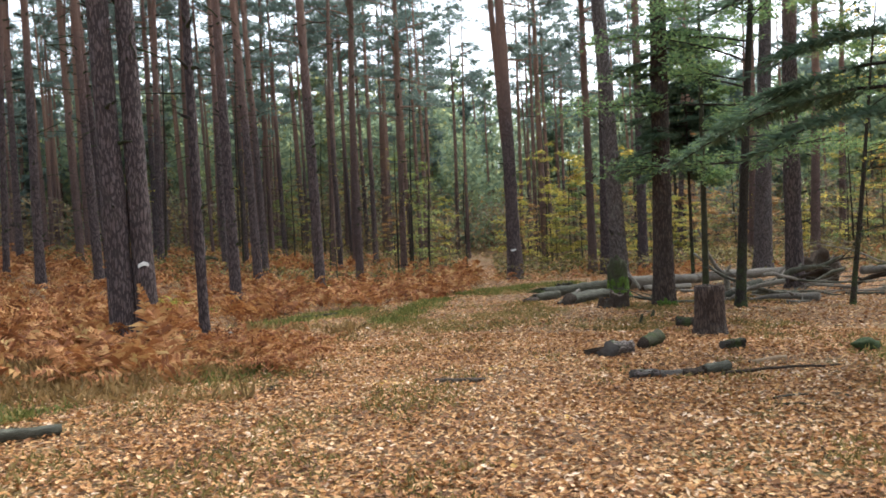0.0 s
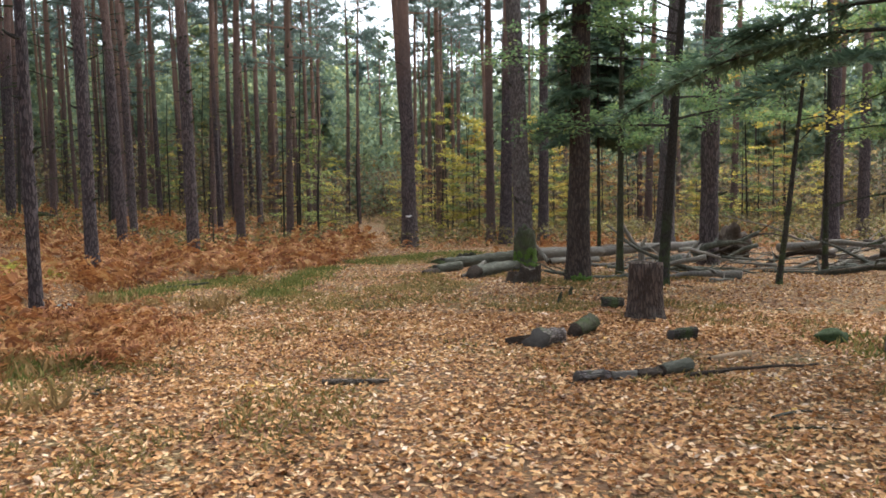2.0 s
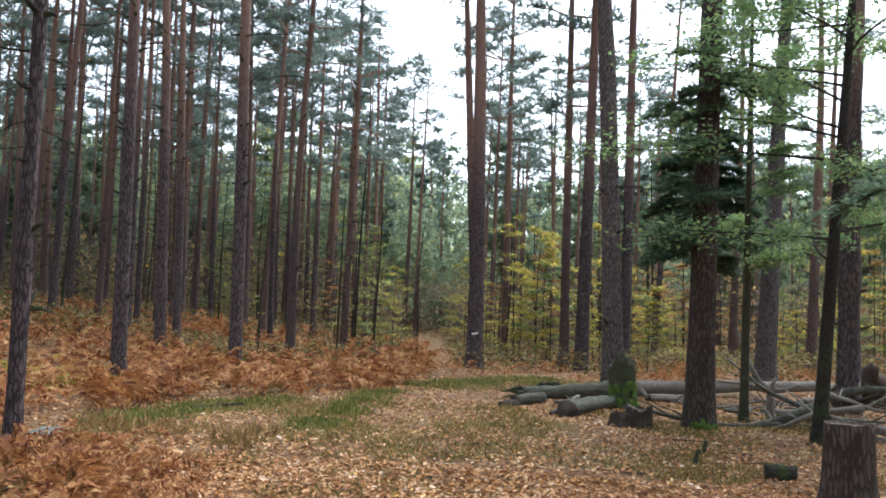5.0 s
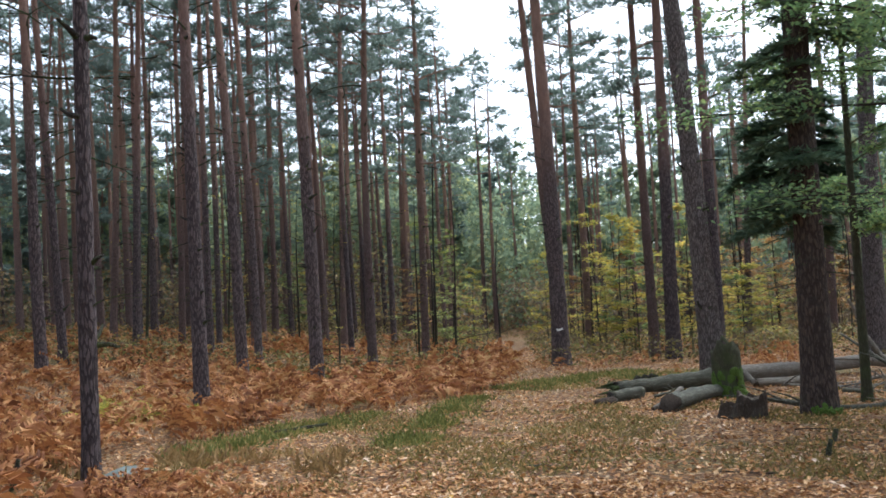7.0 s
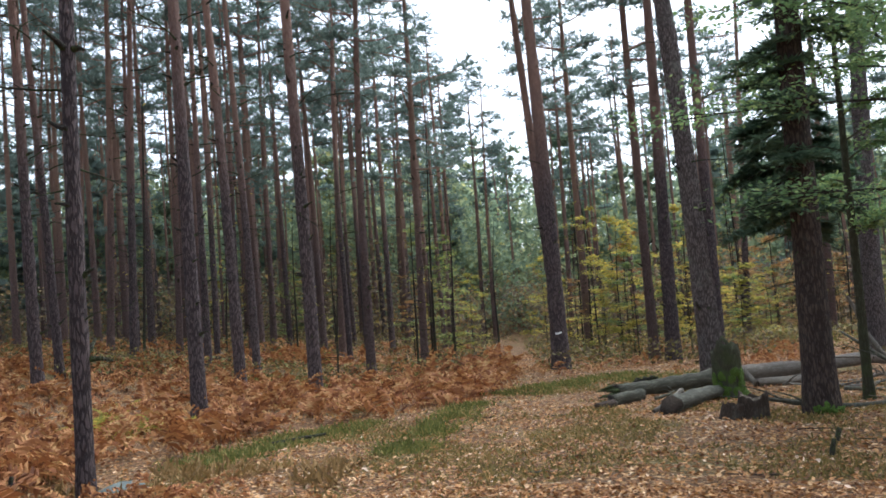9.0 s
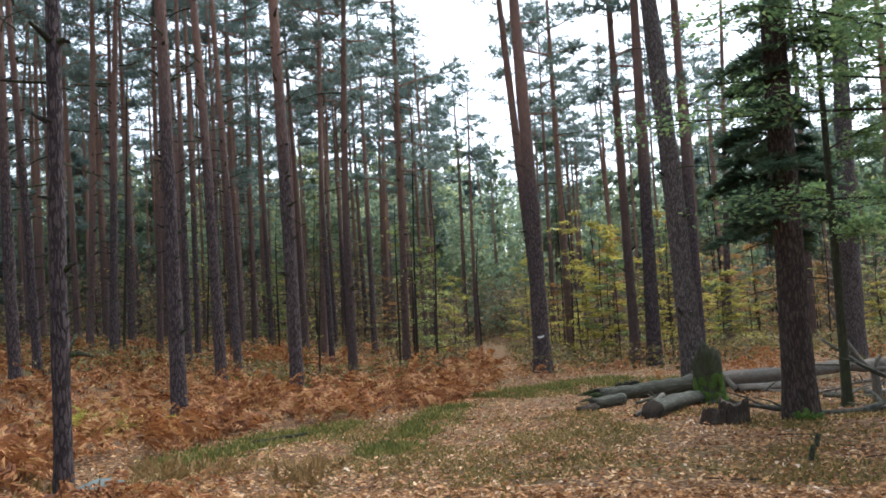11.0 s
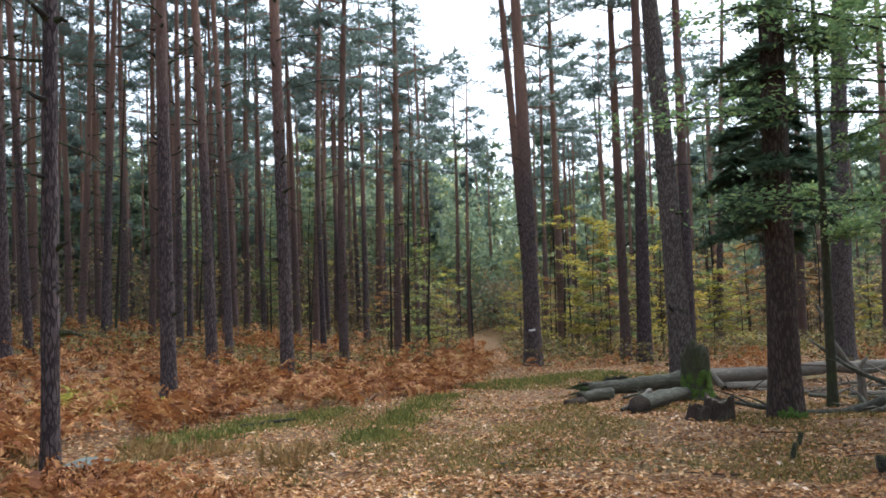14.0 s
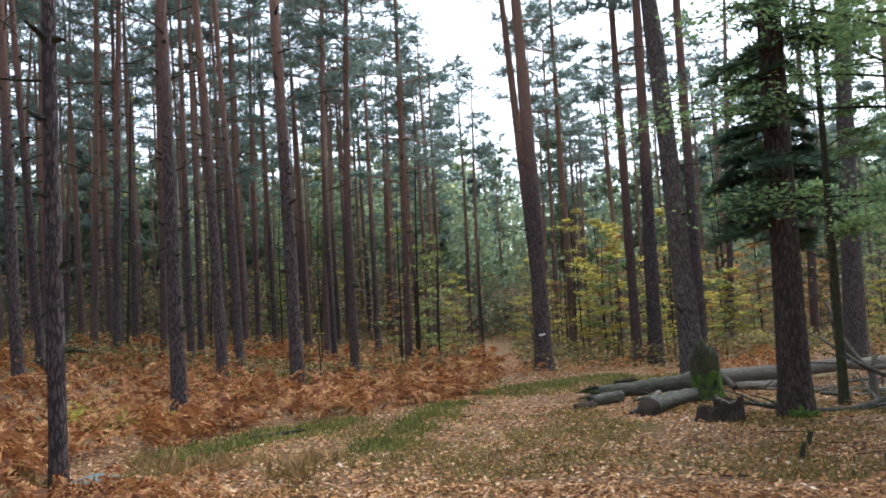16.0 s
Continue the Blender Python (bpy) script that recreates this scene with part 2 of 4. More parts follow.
def stamp(base, faces, R, T):
    """The same small shape at many places: (n*m, 3) places and the faces."""
    n, m = len(T), len(base)
    V = np.einsum("nij,mj->nmi", R, base) + T[:, None]
    F = (np.asarray(faces)[None] + (np.arange(n) * m)[:, None, None]).reshape(-1, len(faces[0]))
    return V.reshape(-1, 3), F


def tube(points, radii, seg=8, rough=0.0, rng=None, close=False):
    """A tapered tube along points."""
    P, R = np.asarray(points, float), np.asarray(radii, float)
    d = np.gradient(P, axis=0)
    d /= np.linalg.norm(d, axis=1)[:, None] + 1e-9
    ref = np.array([1.0, 0, 0]) if abs(d[0] @ [1, 0, 0]) < 0.8 else np.array([0, 0, 1.0])
    u = np.cross(d, ref)
    u /= np.linalg.norm(u, axis=1)[:, None]
    v = np.cross(d, u)
    a = np.linspace(0, 2 * np.pi, seg, endpoint=False)
    k = np.ones((len(P), seg))
    if rough and rng is not None:
        lobes = sum(rng.normal(0, rough / (j ** 0.7)) * np.cos(j * a + rng.uniform(0, 6.3)) for j in range(2, 6))
        drift = np.cumsum(rng.normal(0, 0.25, len(P)))[:, None]
        k = k + lobes[None] * np.cos(drift) + np.roll(lobes, 3)[None] * np.sin(drift) + rng.normal(0, rough * 0.22, k.shape)
    V = P[:, None] + R[:, None, None] * k[..., None] * (np.cos(a)[None, :, None] * u[:, None] + np.sin(a)[None, :, None] * v[:, None])
    i, j = np.meshgrid(np.arange(len(P) - 1), np.arange(seg), indexing="ij")
    q = np.stack([i * seg + j, i * seg + (j + 1) % seg, (i + 1) * seg + (j + 1) % seg, (i + 1) * seg + j], -1).reshape(-1, 4)
    V = V.reshape(-1, 3)
    if close:
        c0, c1 = len(V), len(V) + 1
        V = np.vstack([V, P[0], P[-1]])
        b = (len(P) - 1) * seg
        caps = [[c0, (s + 1) % seg, s, s] for s in range(seg)] + [[c1, b + s, b + (s + 1) % seg, b + (s + 1) % seg] for s in range(seg)]
        return V, q, np.array([c[:3] for c in caps])
    return V, q


class Shape:
    """Collects tubes and leaves into one mesh."""

    def __init__(self):
        self.V, self.Q, self.T, self.n = [], {}, {}, 0

    def add(self, V, F, slot=0):
        F = np.asarray(F)
        (self.Q if F.shape[1] == 4 else self.T).setdefault(slot, []).append(F + self.n)
        self.V.append(V)
        self.n += len(V)

    def more(self, F, slot=0, count=0):
        """Faces on the places added last."""
        F = np.asarray(F)
        (self.Q if F.shape[1] == 4 else self.T).setdefault(slot, []).append(F + self.n - count)

    def mesh(self, name, mats, smooth=True):
        faces, index = [], []
        for store in (self.Q, self.T):
            for slot, fs in store.items():
                faces.append(np.concatenate(fs))
                index.append(slot)
        return mesh_from(name, np.vstack(self.V), faces, mats, index, smooth)


# ---- ground ----
def ground():
    near = np.linspace(-26, 26, 131)
    xs = np.concatenate([-np.geomspace(1800, 28, 34), near, np.geomspace(28, 1800, 34)])
    ys = np.concatenate([5 - np.geomspace(1800, 24, 30), np.linspace(-18, 52, 176), np.geomspace(54, 1800, 44)])
    X, Y = np.meshgrid(xs, ys)
    V = np.stack([X, Y, land(X, Y)], -1).reshape(-1, 3)
    i, j = np.meshgrid(np.arange(len(ys) - 1), np.arange(len(xs) - 1), indexing="ij")
    w = len(xs)
    q = np.stack([i * w + j, i * w + j + 1, (i + 1) * w + j + 1, (i + 1) * w + j], -1).reshape(-1, 4)
    m, n, l, b = material("leaf_covered_soil", 0.95)
    c = n.new("ShaderNodeTexCoord")
    o = c.outputs["Object"]
    vor = n.new("ShaderNodeTexVoronoi")
    vor.inputs["Scale"].default_value = 19.0
    wob = n.new("ShaderNodeTexNoise")
    wob.inputs["Scale"].default_value = 9.0
    l.new(o, wob.inputs["Vector"])
    l.new(mix(n, l, 0.12, o, wob.outputs["Color"], "ADD"), vor.inputs["Vector"])
    sep = n.new("ShaderNodeSeparateColor")
    l.new(vor.outputs["Color"], sep.inputs[0])
    leaf = ramp(n, l, sep.outputs["Red"], [(0.0, (0.07, 0.034, 0.018)), (0.35, (0.16, 0.076, 0.033)), (0.65, (0.27, 0.14, 0.058)), (0.9, (0.4, 0.25, 0.115)), (1.0, (0.46, 0.35, 0.23))])
    gap = smooth_range(n, l, vor.outputs["Distance"], 0.75, 0.35)
    col = mix(n, l, gap, (0.1, 0.056, 0.028), leaf)
    patch = smooth_range(n, l, noise_tex(n, l, 0.55, 5, o, 0.6), 0.5, 0.68)
    thin = noise_tex(n, l, 28.0, 4, o, 0.7)
    green = ramp(n, l, thin, [(0.3, (0.05, 0.065, 0.018)), (0.7, (0.15, 0.15, 0.05))])
    col = mix(n, l, math_node(n, l, "MULTIPLY", patch, 0.5), col, green)
    l.new(col, b.inputs["Base Color"])
    bump(n, l, b, math_node(n, l, "ADD", gap, thin), 0.8, 0.03)
    ob = new("ground", mesh_from("ground", V, [q], [m]))
    return tagged(ob, "forest floor of brown soil under autumn leaves", "ground", kind="structure")


ground()

# ---- pines ----
def trunk_line(rng, height, lean, bend):
    t = np.linspace(0, 1, 17) ** 1.35
    z = t * height
    ph, pw = rng.uniform(0, 6.3, 2), rng.normal(0, bend, 2)
    x = lean[0] * z + pw[0] * np.sin(t * 5 + ph[0]) * z * 0.25
    y = lean[1] * z + pw[1] * np.sin(t * 5 + ph[1]) * z * 0.25
    return np.stack([x, y, z], -1), t


def trunk_mesh(name, rng, dia, height, lean, mat, bend=0.026, flare=0.35, seg=14):
    P, t = trunk_line(rng, height, lean, bend)
    r = dia / 2 * ((1 - t) ** 0.75 * 0.92 + 0.08) * (1 + flare * np.exp(-P[:, 2] / (0.9 * dia)))
    P = P.copy()
    P[0, 2] -= 0.15
    t2 = np.linspace(0, 1, 46) ** 1.2
    P2 = np.stack([np.interp(t2 * height, P[:, 2], P[:, a]) for a in range(3)], -1)
    r2 = np.interp(t2 * height, P[:, 2], r) * (1 + 0.05 * rng.normal(0, 1, 46).clip(-0.6, 2) * (t2 > 0.06))
    V, q = tube(P2, r2, seg, 0.035, rng)
    return mesh_from(name, V, [q], [mat]), P, r


def needle_base(rng, n, length, width, up=0.35):
    """A tuft: n needles bundles as slim triangles round a point."""
    d = rng.normal(0, 1, (n, 3))
    d[:, 2] = np.abs(d[:, 2]) * 0.8 + up * 0.3
    d /= np.linalg.norm(d, axis=1)[:, None]
    s = np.cross(d, rng.normal(0, 1, (n, 3)))
    s /= np.linalg.norm(s, axis=1)[:, None]
    ln = length * rng.uniform(0.6, 1.1, n)[:, None]
    V = np.stack([d * ln * 0.12 - s * width / 2, d * ln * 0.12 + s * width / 2, d * ln], 1).reshape(-1, 3)
    return V, np.arange(3 * n).reshape(-1, 3)


def pine_crown(seed, bottom, top, radius, limbs=13, light=False):
    """Crooked limbs with separate plates of needle tufts, origin at the tree's foot, on a straight stem."""
    rng, s = np.random.default_rng(seed), Shape()
    tufts = []
    for i in range(limbs):
        f = (i + rng.uniform(0, 0.9)) / limbs
        z0 = bottom + (top - bottom) * f
        length = radius * (0.5 + 0.65 * np.sin(np.pi * min(1, 0.2 + 0.8 * f))) * rng.uniform(0.55, 1.2) * (1 - 0.4 * f)
        az, rise = rng.uniform(0, 6.283), rng.uniform(-0.15, 0.45)
        u = np.linspace(0, 1, 6)
        wig = rng.normal(0, 0.16, 2)
        a = az + wig[0] * u * 2
        P = np.stack([np.cos(a) * u * length, np.sin(a) * u * length, z0 + u * length * rise + 0.25 * length * wig[1] * np.sin(3 * u)], -1)
        s.add(*tube(P, np.linspace(0.05, 0.012, 6), 4), 0)
        for k in range(3 + int(length * 1.3)):
            w = 1.0 if k == 0 else rng.uniform(0.4, 1.0)
            q = np.array([np.interp(w, u, P[:, c]) for c in range(3)])
            b = az + rng.normal(0, 0.8)
            tip = q + rng.uniform(0.25, 0.6) * np.array([np.cos(b), np.sin(b), rng.uniform(-0.05, 0.5)])
            s.add(*tube(np.stack([q, (q + tip) / 2, tip]), [0.014, 0.01, 0.005], 3), 0)
            wide = rng.uniform(0.16, 0.34)
            for e in range(int(rng.integers(6, 12))):
                tufts.append(tip + rng.normal(0, (wide, wide, wide * 0.38), 3))
    for k in range(16):
        tufts.append(np.array([0, 0, top - rng.uniform(0, 1.0)]) + rng.normal(0, (0.3, 0.3, 0.3), 3))
    tufts = np.array(tufts)
    for k in range(4):
        b, f = needle_base(rng, 7 if light else 14, 0.3, 0.062 if light else 0.033)
        sel = tufts[k::4]
        s.add(*stamp(b, f, turns(rng, len(sel), 0.45) * rng.uniform(0.7, 1.35, len(sel))[:, None, None], sel), 1)
    return s.mesh("crown", [RED_BARK, NEEDLES], False)


CROWNS = [pine_crown(10 + i, 11.5 + 0.6 * i, 19.5 + 0.5 * i, 2.5 + 0.25 * (i % 3)) for i in range(5)]
LOW_CROWNS = [pine_crown(30 + i, 7.0 + i, 17.5 + i, 2.2, 15, light=True) for i in range(3)]
LIGHT_CROWNS = [pine_crown(40 + i, 11.5 + 0.8 * i, 20.0 + 0.5 * i, 1.9 + 0.2 * (i % 3), 11, light=True) for i in range(5)]


def dead_branch_mesh(seed):
    rng, s = np.random.default_rng(seed), Shape()
    u = np.linspace(0, 1, 6)
    P = np.stack([u, 0.12 * np.sin(u * 4 + seed), 0.15 * u * np.sin(seed) - 0.1 * u * u], -1)
    s.add(*tube(P, np.linspace(0.018, 0.005, 6), 5), 0)
    for k in range(3):
        w = rng.uniform(0.35, 0.85)
        p = P[0] + (P[-1] - P[0]) * w
        d = np.array([0.25, rng.choice([-1, 1]) * 0.22, rng.uniform(-0.1, 0.15)])
        s.add(*tube(np.stack([p, p + d * 0.5, p + d]), [0.007, 0.005, 0.002], 4), 0)
    return s.mesh("dead_branch", [DARK_BARK])


DEAD = [dead_branch_mesh(i) for i in range(5)]


def knot_mesh(seed):
    """The short snapped foot of a branch."""
    rng = np.random.default_rng(seed)
    ln = rng.uniform(0.07, 0.22)
    V, q, c = tube([(-0.03, 0, -0.01), (ln * 0.5, 0.01, 0.01), (ln, 0.02, rng.uniform(-0.02, 0.05))], [0.034, 0.019, 0.011], 6, close=True)
    return mesh_from("branch_stub", V, [q, c], [DARK_BARK], [0, 0])


KNOTS = [knot_mesh(i) for i in range(5)]


def pine(x, y, dia, lean=(0, 0), height=20.0, mat=None, crown=0, seed=1, stubs=9, label="", name="pine_tree", flare=0.35, low=False, seg=14, blaze=None, knots=0):
    rng = np.random.default_rng(seed)
    z = float(land(x, y))
    tree = tagged(empty(name, pose(x, y, z)), label or "tall pine with bare brown trunk in dead bracken", "tree", "pine stand")
    me, P, r = trunk_mesh("trunk", rng, dia, height, lean, mat or PINE_BARK, flare=flare, seg=seg)
    under("trunk", me, tree)
    cm = (LOW_CROWNS if low else LIGHT_CROWNS if seg < 10 else CROWNS)[crown % (3 if low else 5)]
    k = height / 20.5
    shear = Matrix(((1, 0, lean[0], 0), (0, 1, lean[1], 0), (0, 0, 1, 0), (0, 0, 0, 1)))
    under("crown", cm, tree, shear @ Matrix.Diagonal((k, k, k, 1)) @ pose(0, 0, 0, 0, 0, rng.uniform(0, 360)))
    for i in range(stubs):
        h = rng.uniform(1.6, 11.0)
        c = [np.interp(h, P[:, 2], P[:, a]) for a in (0, 1)]
        rr = np.interp(h, P[:, 2], r)
        az = rng.uniform(0, 360)
        size = rng.uniform(0.25, 1.0) * (0.5 + h / 9)
        m = Matrix.Translation((c[0], c[1], h)) @ pose(0, 0, 0, 0, rng.uniform(-25, 20), az) @ Matrix.Translation((rr * 0.9, 0, 0)) @ Matrix.Diagonal((size, size, size, 1))
        under("dead_branch", DEAD[int(rng.integers(5))], tree, m)
    for i in range(knots):
        h = 1.5 + (i // 2) * 0.75 + rng.normal(0, 0.06)
        c = [np.interp(h, P[:, 2], P[:, a]) for a in (0, 1)]
        rr = np.interp(h, P[:, 2], r)
        k = rng.uniform(0.7, 1.5)
        under("branch_stub", KNOTS[i % 5], tree, Matrix.Translation((c[0], c[1], h)) @ pose(0, 0, 0, 0, rng.uniform(-30, 10), rng.uniform(0, 360)) @ Matrix.Translation((rr * 0.97, 0, 0)) @ Matrix.Diagonal((k, k, k, 1)))
    if blaze:
        h, az, w, t = blaze
        c = [np.interp(h, P[:, 2], P[:, a]) for a in (0, 1)]
        rr = np.interp(h, P[:, 2], r) * 1.06 + 0.004
        a = np.radians(az) + np.linspace(-w, w, 7)
        V = np.array([[c[0] + rr * np.cos(b), c[1] + rr * np.sin(b), h + dz + 0.02 * np.sin(5 * b)] for dz in (-t, t) for b in a])
        f = [[i, i + 1, 8 + i, 7 + i] for i in range(6)]
        under("blaze", mesh_from("blaze", V, [f], [PAINT]), tree, label="white paint mark")
    return tree


OLD = "large old pine with plated grey-brown bark"
STAND = [
    (-5.15, 12.8, 0.19, (-0.012, -0.007), PINE_BARK), (-8.56, 20.6, 0.35, (-0.022, -0.013), PINE_BARK), (-10.2, 25.4, 0.34, (-0.041, -0.022), PINE_BARK),
    (-13.8, 30.0, 0.28, (-0.012, -0.006), PINE_BARK), (-7.33, 23.56, 0.36, (-0.022, -0.01), PINE_BARK), (-8.83, 31.6, 0.35, (0.004, 0.001), RED_BARK),
    (-8.46, 36.7, 0.35, (0.008, 0.002), RED_BARK), (-5.7, 11.38, 0.37, (-0.022, -0.017), PINE_BARK), (-14.6, 23.3, 0.34, (-0.044, -0.03), PINE_BARK),
    (-16.0, 25.8, 0.3, (-0.05, -0.04), PINE_BARK), (-15.7, 22.0, 0.34, (-0.015, -0.012), PINE_BARK), (-19.5, 29.0, 0.33, (-0.03, -0.02), RED_BARK),
    (-17.1, 30.8, 0.33, (0.013, 0.008), PINE_BARK), (-17.7, 22.9, 0.24, (0.017, 0.014), PINE_BARK), (-19.35, 32.6, 0.32, (0.019, 0.014), RED_BARK),
    (-19.95, 35.1, 0.32, (-0.008, -0.005), PINE_BARK), (-18.4, 35.7, 0.32, (0.004, 0.003), RED_BARK), (-30.3, 52.0, 0.34, (-0.009, 0), RED_BARK),
    (-17.2, 40.4, 0.44, (-0.02, -0.01), RED_BARK), (-17.9, 43.2, 0.36, (-0.003, 0), RED_BARK), (-12.8, 39.2, 0.35, (0.02, 0.008), RED_BARK),
    (-12.0, 40.2, 0.3, (0.014, 0.004), RED_BARK), (-21.0, 27.5, 0.3, (-0.02, -0.01), PINE_BARK), (-24.0, 31.0, 0.32, (-0.02, 0.01), RED_BARK), (-12.1, 30.0, 0.3, (-0.03, -0.01), PINE_BARK),
]
for i, (x, y, d, ln, mt) in enumerate(STAND):
    pine(x, y, d if i == 7 else 0.9 * d, ln, 19 + (i * 37 % 5) * 0.8, mt, i, 100 + i, 16, label="slender pine with bare trunk rising from rusty bracken", knots=22, low=i == 6)
pine(-5.4, 11.56, 0.34, (-0.026, -0.008), 20, PINE_BARK, 2, 90, knots=16, label="pine standing against its neighbour with a white paint mark", blaze=(1.33, -57, 0.45, 0.03))
OPEN = [
    (-2.66, 31.6, 0.53, (-0.011, -0.001), PINE_BARK, 21.5), (-3.0, 35.2, 0.42, (-0.062, 0), PINE_BARK, 20.5), (-2.6, 42.0, 0.38, (-0.004, 0), RED_BARK, 20),
    (0.13, 34.3, 0.36, (-0.001, 0), RED_BARK, 21), (0.72, 33.2, 0.47, (0.02, 0), PINE_BARK, 22), (1.42, 24.3, 0.5, (-0.048, 0.003), OLD_BARK, 23),
    (2.1, 33.0, 0.4, (0.012, 0), PINE_BARK, 22), (3.9, 42.9, 0.3, (0.06, -0.006), PINE_BARK, 20), (5.5, 21.3, 0.4, (0.03, -0.005), PINE_BARK, 22),
    (6.2, 31.5, 0.6, (0.05, -0.003), OLD_BARK, 22), (11.0, 29.5, 0.5, (0.02, 0), PINE_BARK, 21), (9.2, 38.0, 0.4, (0.03, 0), RED_BARK, 20),
    (14.5, 36.0, 0.45, (0.02, 0), PINE_BARK, 21), (7.6, 45.0, 0.4, (0.03, 0), RED_BARK, 20), (12.5, 48.0, 0.4, (0.03, 0), RED_BARK, 20),
]
for i, (x, y, d, ln, mt, h) in enumerate(OPEN):
    pine(x, y, d, ln, h, mt, i + 1, 140 + i, 7, label="tall pine with clear grey-brown trunk above leaf litter", low=i in (1, 3, 7), knots=10, blaze=(1.15, -84, 0.35, 0.03) if i == 0 else None)

for i, (x, y, h) in enumerate([(-11.3, 65.7, 21.0), (-17.6, 80.7, 20.0), (-4.4, 75.7, 18.2), (-0.95, 57.7, 18.0), (4.4, 63.7, 20.0), (6.2, 65.7, 18.5), (-17.6, 63.7, 23.0), (-12.7, 85.7, 18.0), (-3.5, 85.7, 17.0), (1.6, 70.0, 18.5), (9.0, 58.0, 19.0), (13.0, 66.0, 19.0)]):
    pine(x, y, 0.34, (-0.02 if i % 2 else 0.01, 0), h, RED_BARK, i, 230 + i, 5, label="distant pine with rounded crown against the sky", seg=9)
for i, (x, y) in enumerate([(-13.0, 60.0), (-12.2, 66.0), (-6.4, 62.0), (-15.0, 56.0), (-4.8, 57.0), (-7.0, 72.0)]):
    pine(x, y, 0.36, (0.01, 0), 20 + i % 3, RED_BARK, i, 190 + i, 6, label="slim distant pine beside the end of the ride", seg=9)

rng = np.random.default_rng(17)
for i in range(9):
    y = rng.uniform(33, 55)
    x = 0.5 - (y - 5.6) * rng.uniform(0.3, 0.78)
    pine(x, y, rng.uniform(0.17, 0.27), (rng.normal(-0.012, 0.014), 0), rng.uniform(24, 27), RED_BARK if i % 3 else PINE_BARK, i, 260 + i, 8, label="thin straight pine pole deep in the stand", seg=8)

# the stand going on behind; unseen pines added round the place shape the light
rng = np.random.default_rng(5)
placed = [(p[0], p[1]) for p in STAND + OPEN] + [(2.55, 18.0), (-6.25, 13.2), (-13, 60), (-12.2, 66), (-6.4, 62), (-15, 56), (-4.8, 57), (-7, 72)]
count = 0
while count < 270:
    x, y = (rng.uniform(-75, 62), rng.uniform(-35, 98)) if count < 200 else (rng.uniform(-48, -3), rng.uniform(34, 72))
    dx, dy = x - 0.5, y - 5.6
    ahead = dy > 0 and -1.05 < dx / max(dy, 0.1) < 0.75
    if ahead and (dy < 26 or (dx < -8 and dy < 30)) or np.hypot(dx, dy) < 14 or abs(x - path_x(min(y, 70))) < 2.5:
        continue
    if ahead and -0.25 < dx / dy < -0.07 and dy < 44:
        continue
    if dx > 0 and ahead and rng.random() < 0.5 or not ahead and rng.random() < 0.6:
        continue
    gap = 1.9 if dx < -4 else 3.4
    if min(np.hypot(x - a, y - b) for a, b in placed) < gap:
        continue
    placed.append((x, y))
    side = 0.05 * dx / max(abs(dy), 15) if ahead else 0
    pine(x, y, rng.uniform(0.22, 0.4), (side + rng.normal(0, 0.012), rng.normal(0, 0.01)), rng.uniform(17, 22), RED_BARK if rng.random() < 0.65 else PINE_BARK,
         count, 300 + count, 3 if ahead and dy < 45 else 0, label="slender reddish filler pine in and round the stand", low=rng.random() < 0.1, seg=9)
    count += 1

# ---- broadleaf trees, saplings and firs ----
LEAF = np.array([[0, 0, 0], [0.5, 0.32, 0.05], [1, 0, 0], [0.5, -0.32, 0.05]])


LEAF_FAR = np.array([[0, 0, 0], [0.9, 0.4, 0.06], [0.85, -0.45, 0.02]])


